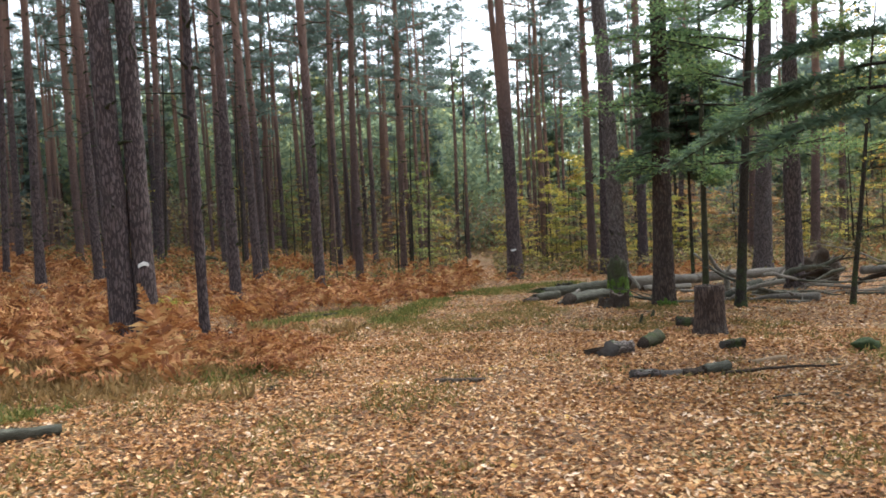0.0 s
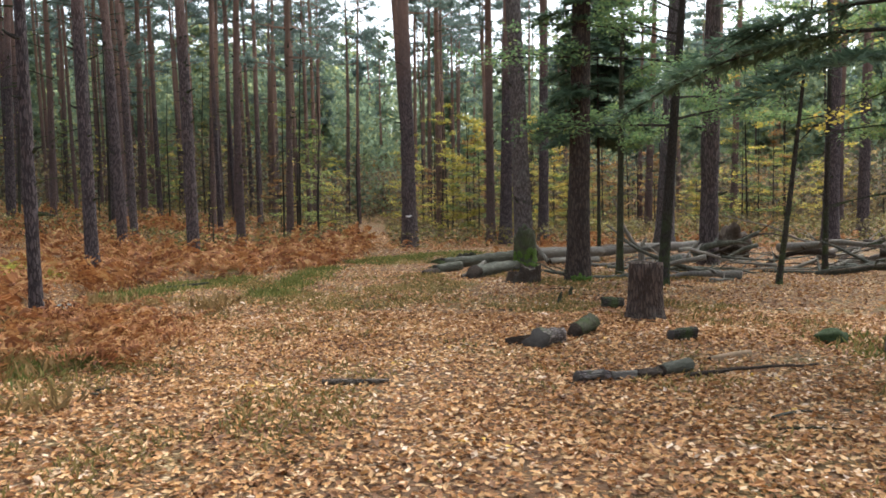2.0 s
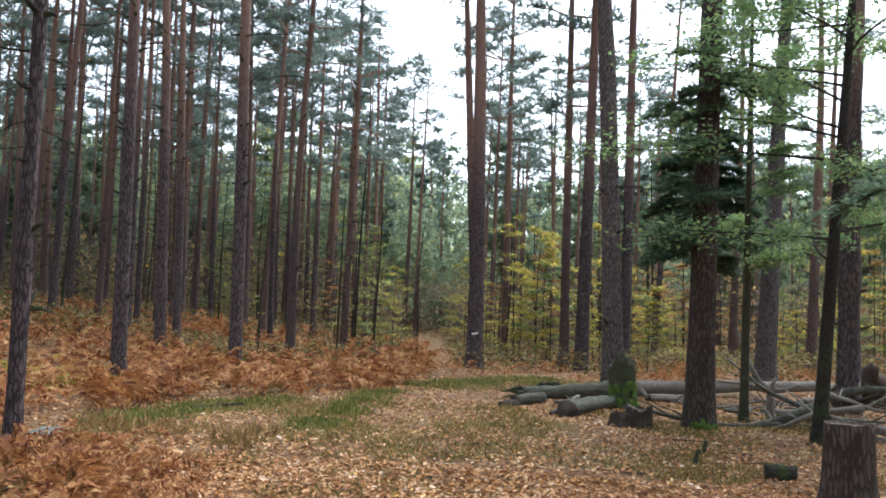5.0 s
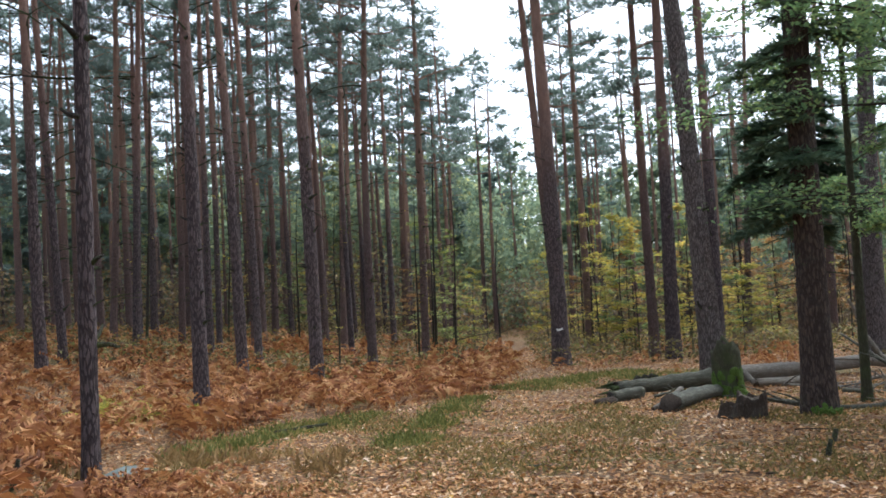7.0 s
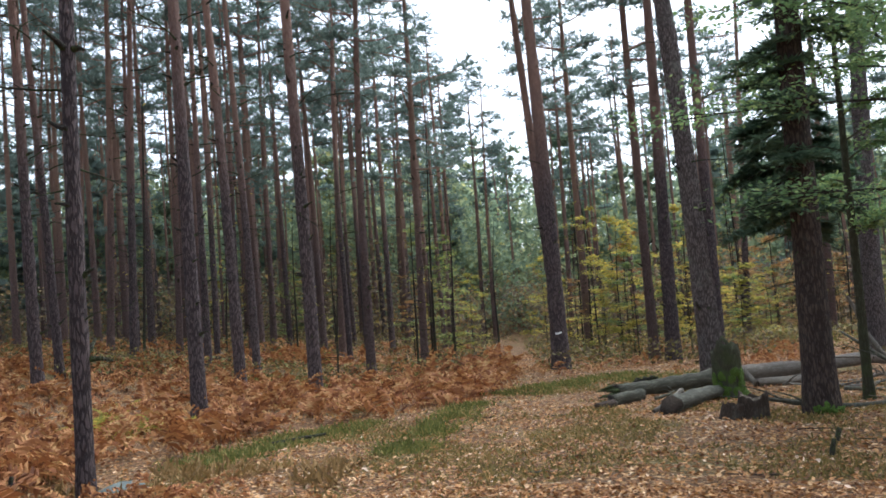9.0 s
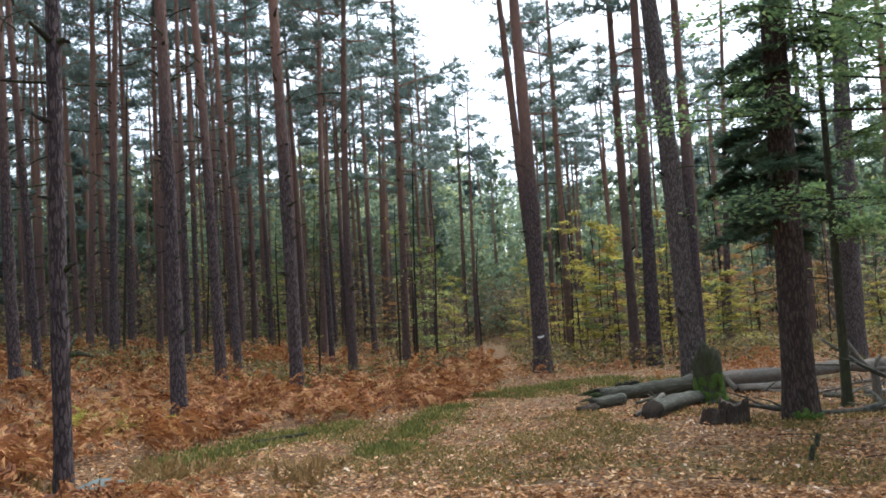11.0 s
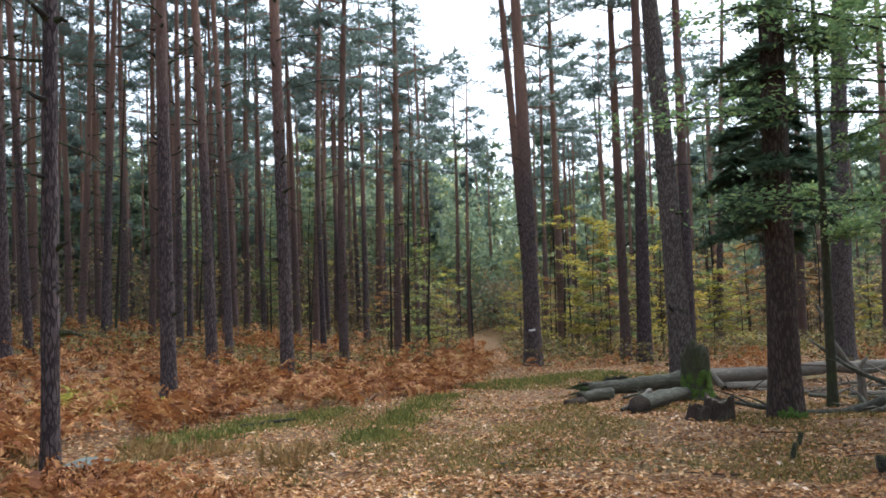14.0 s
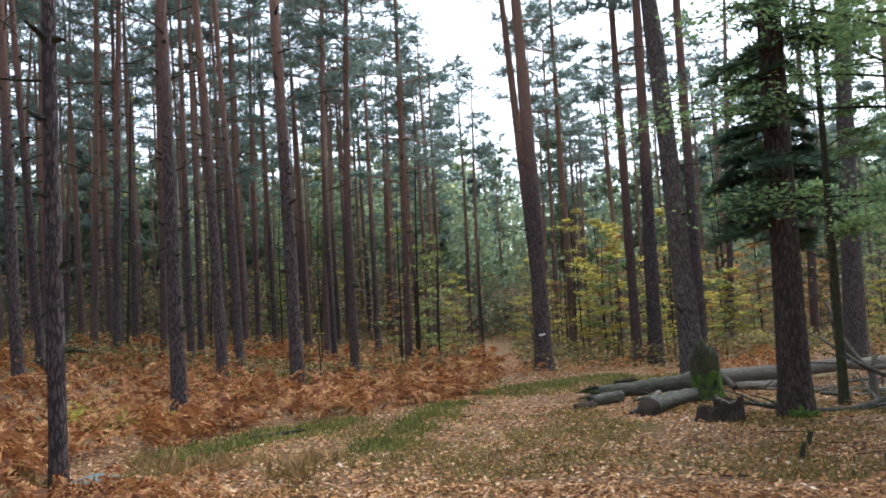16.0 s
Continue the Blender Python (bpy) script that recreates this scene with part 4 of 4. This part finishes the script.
# grey crooked dead branch leaning beside the thick pine
dead = tagged(empty("dead_bough", pose(*on(3.82, 19.73, 0))), "bleached crooked dead bough standing in brushwood", "branch")
for k, pts in enumerate([[(0, 0, -0.05), (0.0, 0, 0.35), (-0.02, 0, 0.5), (-0.18, 0.04, 0.64), (-0.39, 0.09, 1.02), (-0.45, 0.1, 1.3), (-0.56, 0.12, 1.55)], [(-0.02, 0, 0.5), (0.18, -0.04, 0.52), (0.45, -0.08, 0.62)], [(-0.02, 0, 0.5), (0.05, 0.0, 0.66), (0.1, 0.02, 0.72)]]):
    V, q = tube(pts, np.linspace(0.075 - 0.015 * k, 0.026, len(pts)), 8, 0.05, np.random.default_rng(k))
    under("limb", mesh_from("limb", V, [q], [BARE_WOOD]), dead)

# brushwood on the open side
rng = np.random.default_rng(12)
def bough(p, az, length, r, rise, mat, seed, label):
    """A crooked dead limb with forks, bent along its length."""
    rng, s = np.random.default_rng(seed), Shape()
    a, q, pts, e = az, np.zeros(3), [np.zeros(3)], rise
    for k in range(9):
        a, e = a + rng.normal(0, 0.22), e + rng.normal(-0.06, 0.16)
        q = q + length / 9 * np.array([np.cos(a) * np.cos(e), np.sin(a) * np.cos(e), np.sin(e)])
        q[2] = max(q[2], 0.02 - p[2] + float(land(p[0] + q[0], p[1] + q[1])))
        pts.append(q.copy())
    rad = np.linspace(r, r * 0.3, 10)
    V, f, c = tube(pts, rad, 8, 0.1, rng, close=True)
    s.add(V, f, 0)
    s.more(c, 0, len(V))
    for k in range(4):
        i = int(rng.integers(2, 9))
        b, ln = a + rng.choice([-1, 1]) * rng.uniform(0.5, 1.2), length * rng.uniform(0.15, 0.4)
        d = np.array([np.cos(b), np.sin(b), rng.uniform(-0.2, 0.6)])
        s.add(*tube([pts[i], pts[i] + d * ln * 0.5 + [0, 0, 0.03], pts[i] + d * ln], [rad[i] * 0.55, rad[i] * 0.35, 0.005], 6), 0)
    ob = new("dead_branch", s.mesh("dead_branch", [mat]))
    ob.matrix_basis = Matrix.Translation(p)
    return tagged(ob, label, "branch", "brushwood")


for k in range(26):
    x, y = rng.uniform(4.4, 9.5), rng.uniform(17.8, 23.0)
    bough(on(x, y, rng.uniform(0.06, 0.5)), rng.choice([0.0, 3.14]) + rng.normal(0, 0.5), rng.uniform(1.3, 3.2), rng.uniform(0.035, 0.1), rng.uniform(-0.05, 0.3), [BARE_WOOD, LOG_BARK, BARE_WOOD, ROTTEN][k % 4], 400 + k, "crooked grey dead limb in the brushwood heap")
for k, (x, y, az, ln, r) in enumerate([(2.9, 21.2, 0.3, 2.0, 0.05), (3.2, 20.6, 0.1, 1.8, 0.04), (3.9, 20.8, 0.5, 1.7, 0.06), (4.3, 19.4, -0.3, 1.9, 0.045), (2.0, 22.2, 0.2, 1.6, 0.05), (0.2, 20.3, 0.6, 1.0, 0.03), (4.7, 17.4, 0.2, 1.5, 0.04), (-0.4, 19.9, 2.6, 0.5, 0.03)]):
    bough(on(x, y, 0.06), az, ln, r, 0.08, [BARE_WOOD, LOG_BARK][k % 2], 440 + k, "crooked dead limb beside the log pile")
for k in range(46):
    x, y = rng.uniform(4.3, 10.5), rng.uniform(17.2, 24)
    a, ln = rng.uniform(0, 3.14), rng.uniform(0.6, 1.9)
    h = rng.uniform(0.03, 0.45)
    fallen("stick", on(x, y, h), on(x + ln * np.cos(a), y + ln * np.sin(a), max(0.02, h + rng.normal(0, 0.2))), rng.uniform(0.012, 0.035), 0.008, "dead stick in the brushwood heap", [ROTTEN, LOG_BARK, BARE_WOOD][k % 3], 50 + k, 0.06, 6, category="stick", bits=6)
for k in range(34):
    x, y = rng.uniform(-2.5, 5), rng.uniform(7, 20)
    a, ln = rng.uniform(0, 3.14), rng.uniform(0.15, 0.6)
    fallen("twig", on(x, y, 0.025), on(x + ln * np.cos(a), y + ln * np.sin(a), 0.025), rng.uniform(0.006, 0.014), 0.004, "small dark twig among fallen leaves", [ROTTEN, DARK_BARK, LOG_BARK][k % 3], 120 + k, 0.06, 5, category="twig", bits=5)


def lump(name, x, y, size, label, mat, seed, category, sink=0.25, rough=0.18):
    """An uneven rounded body, flat below."""
    bm = bmesh.new()
    bmesh.ops.create_icosphere(bm, subdivisions=3, radius=1.0)
    for v in bm.verts:
        v.co *= 1 + rough * noise.noise(v.co * 1.7 + Vector((seed * 3.1, 0, 0))) * 1.6 + 0.4 * rough * noise.noise(v.co * 5 + Vector((0, seed, 0)))
        v.co = Vector((v.co.x * size[0], v.co.y * size[1], v.co.z * size[2]))
    me = bpy.data.meshes.new(name)
    bm.to_mesh(me)
    bm.free()
    me.materials.append(mat)
    me.polygons.foreach_set("use_smooth", np.full(len(me.polygons), True))
    ob = new(name, me)
    ob.matrix_basis = pose(*on(x, y, size[2] * (1 - 2 * sink)), 0, 0, seed * 40)
    return tagged(ob, label, category)


lump("moss_cushion", 4.5, 10.9, (0.19, 0.14, 0.09), "dark green moss cushion on the leaves", MOSS, 1, "moss")
for k, (x, y, w) in enumerate([(2.32, 17.72, 0.09), (2.42, 17.7, 0.12), (2.58, 17.68, 0.08), (2.5, 17.62, 0.07)]):
    lump("moss_cushion", x, y, (w, w * 0.7, w * 0.8), "bright green moss cushion at a fir's foot", BRIGHT_MOSS, 11 + k, "moss", rough=0.5)
lump("stone", -5.05, 13.2, (0.34, 0.17, 0.09), "flat grey stone by a pine's foot", SLATE, 2, "stone")
lump("root_plate", 6.5, 23.6, (0.5, 0.3, 0.5), "upturned brown root plate behind the brushwood", ROTTEN, 3, "root plate", 0.15, 0.6)


def stump(x, y, radius, height, label, mat, top, seed, jag=0.0, lean=(0, 0), flare=0.35, moss=0.0):
    """Bark mantle with root flare, and the cut or broken top."""
    rng = np.random.default_rng(seed)
    seg, rings = 26, 9
    a = np.linspace(0, 2 * np.pi, seg, endpoint=False)
    lobes = 1 + 0.05 * np.cos(3 * a + seed) + 0.04 * np.cos(5 * a + 2) + rng.normal(0, 0.012, seg)
    root = np.maximum(0, np.cos(4 * a + seed)) * 0.25 + 1
    V = []
    for i in range(rings):
        f = i / (rings - 1)
        k = 1 + flare * np.exp(-f * height / 0.13) * root
        rim = jag * (np.sin(2 * a + seed) + 0.6 * np.sin(5 * a) + rng.normal(0, 0.4, seg)) * f
        V.append(np.stack([radius * lobes * k * np.cos(a) + lean[0] * f * height, radius * lobes * k * np.sin(a) + lean[1] * f * height, -0.08 + f * (height + 0.08) + rim], -1))
    top_ring = V[-1]
    inner = top_ring * [0.9, 0.9, 1] + [lean[0] * height * 0.1, lean[1] * height * 0.1, -0.012 - jag * 0.8]
    V = np.vstack(V + [inner])
    q = np.array([[i * seg + j, i * seg + (j + 1) % seg, (i + 1) * seg + (j + 1) % seg, (i + 1) * seg + j] for i in range(rings) for j in range(seg)])
    st = tagged(empty("tree_stump", pose(*on(x, y, 0))), label, "stump")
    under("bark", mesh_from("bark", V, [q], [mat]), st)
    c = inner.mean(0) + [0, 0, 0.004]
    W = np.vstack([inner * [0.995, 0.995, 1] + [0, 0, -0.003], [c]])
    under("cut_face", mesh_from("cut_face", W, [[[j, (j + 1) % seg, seg] for j in range(seg)]], [top]), st, label="grey weathered wood top")
    for k in range(int(moss)):
        bm = bmesh.new()
        bmesh.ops.create_icosphere(bm, subdivisions=2, radius=1.0)
        for v in bm.verts:
            v.co *= 1 + 0.25 * noise.noise(v.co * 2.5 + Vector((k, 0, 0)))
        me = bpy.data.meshes.new("moss")
        bm.to_mesh(me)
        bm.free()
        me.materials.append(BRIGHT_MOSS)
        me.polygons.foreach_set("use_smooth", np.full(len(me.polygons), True))
        b = rng.normal(-1.2, 1.0)
        h = rng.uniform(-0.02, 0.5) ** 1.0 * height if k % 3 else 0.03
        out = radius * (1 + flare * 1.05 * np.exp(-max(h, 0) / 0.13))
        under("moss", me, st, pose(out * np.cos(b), out * np.sin(b), h, 0, 0, np.degrees(b)) @ Matrix.Diagonal((0.016, rng.uniform(0.04, 0.1), rng.uniform(0.04, 0.1), 1)))
    return st


stump(2.87, 12.5, 0.2, 0.7, "tall sawn stump with brown plated bark", STUMP_BARK, GREY_TOP, 3, 0.006, (0.02, 0), 0.5)
stump(1.42, 20.6, 0.24, 0.88, "broken mossy stump in front of a leaning pine", MOSSY_BARK, ROTTEN, 5, 0.09, (0.0, 0), 0.4, 60)
stump(1.2, 17.55, 0.13, 0.2, "low dark split stump on the leaves", ROTTEN, ROTTEN, 7, 0.04, (0.25, 0.1), 0.5)
stump(1.48, 17.65, 0.18, 0.3, "low dark wedge-shaped stump with a pale rim", ROTTEN, GREY_TOP, 8, 0.05, (0.15, 0.1), 0.3)
for k, (x, y, h) in enumerate([(-5.75, 12.4, 0.36), (-8.6, 18.2, 0.35), (1.9, 14.6, 0.16), (2.1, 15.4, 0.14)]):
    fallen("stick", on(x, y, -0.03), on(x + 0.05, y + 0.04, h), 0.035, 0.022, "short black stub standing in the ground", DARK_BARK, 80 + k, seg=7, category="stub", bits=5)

# ---- bracken, grass and fallen leaves ----
def frond(seed, pairs=11, length=0.8):
    """One arching dead frond: a stalk and pairs of drooping pinnae."""
    rng = np.random.default_rng(seed)
    u = np.linspace(0, 1, pairs + 3)
    x, z = length * u, length * (1.0 * u - 1.0 * u * u + 0.06 * np.sin(6 * u + seed))
    V, F = [], []
    for i in range(len(u) - 1):
        n = len(V)
        V += [(x[i], 0.006, z[i]), (x[i], -0.006, z[i]), (x[i + 1], 0, z[i + 1])]
        F.append((n, n + 1, n + 2))
    for i in range(2, len(u)):
        w = 0.26 * length * (1 - 0.85 * (i - 2) / pairs) * rng.uniform(0.8, 1.15)
        for s in (-1, 1):
            sweep, droop, curl = rng.uniform(0.15, 0.45), rng.uniform(-0.15, 0.6), rng.normal(0, 0.12)
            n = len(V)
            V += [(x[i] - 0.018, 0, z[i]), (x[i] + 0.03, 0, z[i]), (x[i] + w * sweep * 0.5 + 0.03, s * w * 0.55, z[i] - droop * w * 0.3 + 0.03), (x[i] + w * sweep, s * w, z[i] - droop * w + curl * w)]
            F += [(n, n + 1, n + 2), (n, n + 2, n + 3)]
    return np.array(V), F


def scatter_fronds(name, X, Y, seed, label, size=(0.7, 1.25), kinds=6, mat=None):
    rng, s = np.random.default_rng(seed), Shape()
    T = np.stack([X, Y, land(X, Y) + rng.uniform(0.0, 0.16, len(X))], -1)
    for k in range(kinds):
        V, F = frond(seed + k)
        sel = T[k::kinds]
        R = turns(rng, len(sel), 0.42) * rng.uniform(*size, len(sel))[:, None, None]
        s.add(*stamp(V, F, R, sel), 0)
    return tagged(new(name, s.mesh(name, [mat or BRACKEN], False)), label, "bracken", kind="stuff")


rng = np.random.default_rng(21)
n = 26000
X, Y = rng.uniform(-34, 0, n), rng.uniform(4.5, 46, n)
far = np.hypot(X, Y - 5.6)
clump = np.array([noise.noise(Vector((x * 0.55, y * 0.55, 3.3))) for x, y in zip(X, Y)])
keep = (X < bracken_edge(Y) + 0.5 * clump) & (rng.random(n) < np.clip(1.25 - far / 48, 0.3, 1)) & (rng.random(n) < 0.55 + 1.2 * clump) & (X > -1.15 * Y - 3)
keep &= ~((np.abs(X + 4.85) < 0.75) & (Y > 14.6) & (Y < 19.0)) & ~((X > -12.5) & (X < -7.0) & (Y > 26.5) & (Y < 33) & (rng.random(n) < 0.8))
keep &= (Y > 7.2) | (X < -6)
keep |= (X < -3.5 + 0.8 * clump) & (X > -6.5) & (Y > 8.2) & (Y < 11.4) & (rng.random(n) < 0.2 + 0.8 * clump)
keep &= np.hypot(X + 5.0, Y - 12.6) > 1.0
scatter_fronds("bracken", X[keep], Y[keep], 200, "rust-brown dead bracken under the pines", (0.5, 1.3))
n = 5200
X, Y = rng.uniform(-12, 14, n), rng.uniform(21, 52, n)
clump = np.array([noise.noise(Vector((x * 0.4, y * 0.4, 8.3))) for x, y in zip(X, Y)])
keep = (clump > 0.22) & (np.abs(X - path_x(Y)) > 0.9) & ((X < 1.0) | (Y > 27)) & ((Y > 24.5) | (X < -2.6)) & (X > bracken_edge(Y) - 1)
scatter_fronds("bracken", X[keep], Y[keep], 210, "low scattered brown bracken beside the ride", (0.45, 0.8))


n = 900
X, Y = rng.uniform(-4.8, -1.7, n), rng.uniform(9.2, 13.4, n)
clump = np.array([noise.noise(Vector((x * 0.9, y * 0.9, 6.6))) for x, y in zip(X, Y)])
keep = (clump > 0.0) & (X < -1.9 - 0.25 * (Y - 9))
scatter_fronds("bracken", X[keep], Y[keep], 240, "low flattened tan bracken at the edge of the ride", (0.28, 0.6))
YX, YY = rng.normal(-8.7, 0.45, 70), rng.normal(18.4, 0.4, 70)
scatter_fronds("bracken", YX, YY, 230, "yellowing fern clump among the brown bracken", (0.4, 0.8), mat=YELLOW_LEAVES)


def blades(name, X, Y, seed, mat, label, tall=(0.08, 0.22), lean=0.45):
    rng = np.random.default_rng(seed)
    m = len(X)
    base = np.array([[-0.005, 0, 0], [0.005, 0, 0], [0.004, 0.1, 0.6], [0.0, 0.4, 0.9]])
    R = turns(rng, m, lean)
    h = rng.uniform(*tall, m)
    R = R * np.stack([np.full(m, 1.0), h, h], -1)[:, None, :]
    V, F = stamp(base, [(0, 1, 2), (0, 2, 3)], R, np.stack([X, Y, land(X, Y)], -1))
    return tagged(new(name, mesh_from(name, V, [F], [mat], smooth=False)), label, "grass", kind="stuff")


def strip(rng, n, p, q, w):
    u, v = rng.random(n), rng.normal(0, w, n)
    d = np.subtract(q, p) / np.linalg.norm(np.subtract(q, p))
    return p[0] + (q[0] - p[0]) * u - d[1] * v, p[1] + (q[1] - p[1]) * u + d[0] * v


parts = [strip(rng, 9200, (-5.3, 14.4), (-4.4, 18.9), 0.3), strip(rng, 7200, (-2.75, 15.2), (-3.1, 21.0), 0.2), strip(rng, 8400, (-2.7, 23.0), (-0.3, 27.6), 0.5), strip(rng, 5200, (-0.6, 25.5), (2.2, 26.5), 0.6), strip(rng, 3000, (-3.4, 8.9), (-2.6, 9.8), 0.3), strip(rng, 18000, (-12.0, 28.5), (-7.4, 31.0), 1.3), strip(rng, 3000, (-5.5, 7.0), (-3.6, 6.8), 0.35), strip(rng, 500, (4.4, 9.9), (5.2, 10.6), 0.3), strip(rng, 6000, (-6.0, 24.0), (-7.5, 34.0), 0.7)]
GX, GY = np.concatenate([p[0] for p in parts]), np.concatenate([p[1] for p in parts])
clump = np.array([noise.noise(Vector((x * 1.6, y * 1.6, 4.1))) for x, y in zip(GX, GY)])
keep = rng.random(len(GX)) < 0.7 + 1.3 * clump
blades("grass", GX[keep], GY[keep], 31, GRASS, "short green grass strips beside the ride", (0.04, 0.15), 0.7)
n = 190000
X, Y = rng.uniform(-5.5, 5, n), rng.uniform(1.2, 24, n)
clump = np.array([noise.noise(Vector((x * 0.8, y * 0.8, 5.5))) + 0.6 * noise.noise(Vector((x * 2.4, y * 2.4, 1.5))) for x, y in zip(X, Y)])
keep = rng.random(n) < 2.6 * (clump + 0.02 - 0.14 * (X > 1.0))
blades("grass", X[keep], Y[keep], 32, OLIVE_GRASS, "thin olive grass growing through fallen leaves", (0.03, 0.1), 0.9)
n = 15000
X, Y = rng.uniform(-7, -1.8, n), rng.uniform(7.5, 14.5, n)
clump = np.array([noise.noise(Vector((x * 1.1, y * 1.1, 9.5))) for x, y in zip(X, Y)])
keep = (clump > -0.05) & (X < -1.6 - 0.18 * (Y - 7))
blades("dry_grass", X[keep], Y[keep], 33, DRY_GRASS, "straw-coloured dry grass along the bracken", (0.08, 0.24), 0.8)


def litter(name, n, xr, yr, seed, size, label, power=1.0):
    rng = np.random.default_rng(seed)
    X, Y = rng.uniform(*xr, n), yr[0] + (yr[1] - yr[0]) * rng.random(n) ** power
    bare = np.array([noise.noise(Vector((x * 0.7, y * 0.7, 2.5))) for x, y in zip(X[:n], Y[:n])])
    keep = (rng.random(n) < 0.85 - 0.9 * bare) & ((X > bracken_edge(Y) - 0.6) | (rng.random(n) < 0.2))
    rim = np.minimum(np.minimum(X - xr[0], xr[1] - X) / 2.0, (Y - yr[0]) / 2.0)
    keep &= rng.random(n) < rim
    X, Y = X[keep], Y[keep]
    m = len(X)
    base = np.array([[-0.5, 0, 0.02], [-0.1, 0.32, 0.12], [0.55, 0, 0.1], [0.15, -0.32, 0.05], [0.03, 0.02, -0.03]])
    F = [(0, 4, 1), (1, 4, 2), (2, 4, 3), (3, 4, 0)]
    R = turns(rng, m, 0.3) * (size * rng.uniform(0.55, 1.25, m))[:, None, None]
    R = R * np.stack([np.ones(m), rng.uniform(0.7, 1.2, m), rng.uniform(-0.4, 2.2, m)], -1)[:, None, :]
    V, Fs = stamp(base, F, R, np.stack([X, Y, land(X, Y) + rng.uniform(0.006, 0.03, m)], -1))
    return tagged(new(name, mesh_from(name, V, [Fs], [LITTER], smooth=False)), label, "leaves", kind="stuff")


litter("fallen_leaves", 215000, (-7.5, 8.5), (0.2, 13), 41, 0.05, "fallen autumn leaves in tan, orange and pale brown", 1.0)
litter("fallen_leaves", 135000, (-9, 10), (10, 46), 42, 0.06, "fallen autumn leaves thinning out along the ride", 1.3)
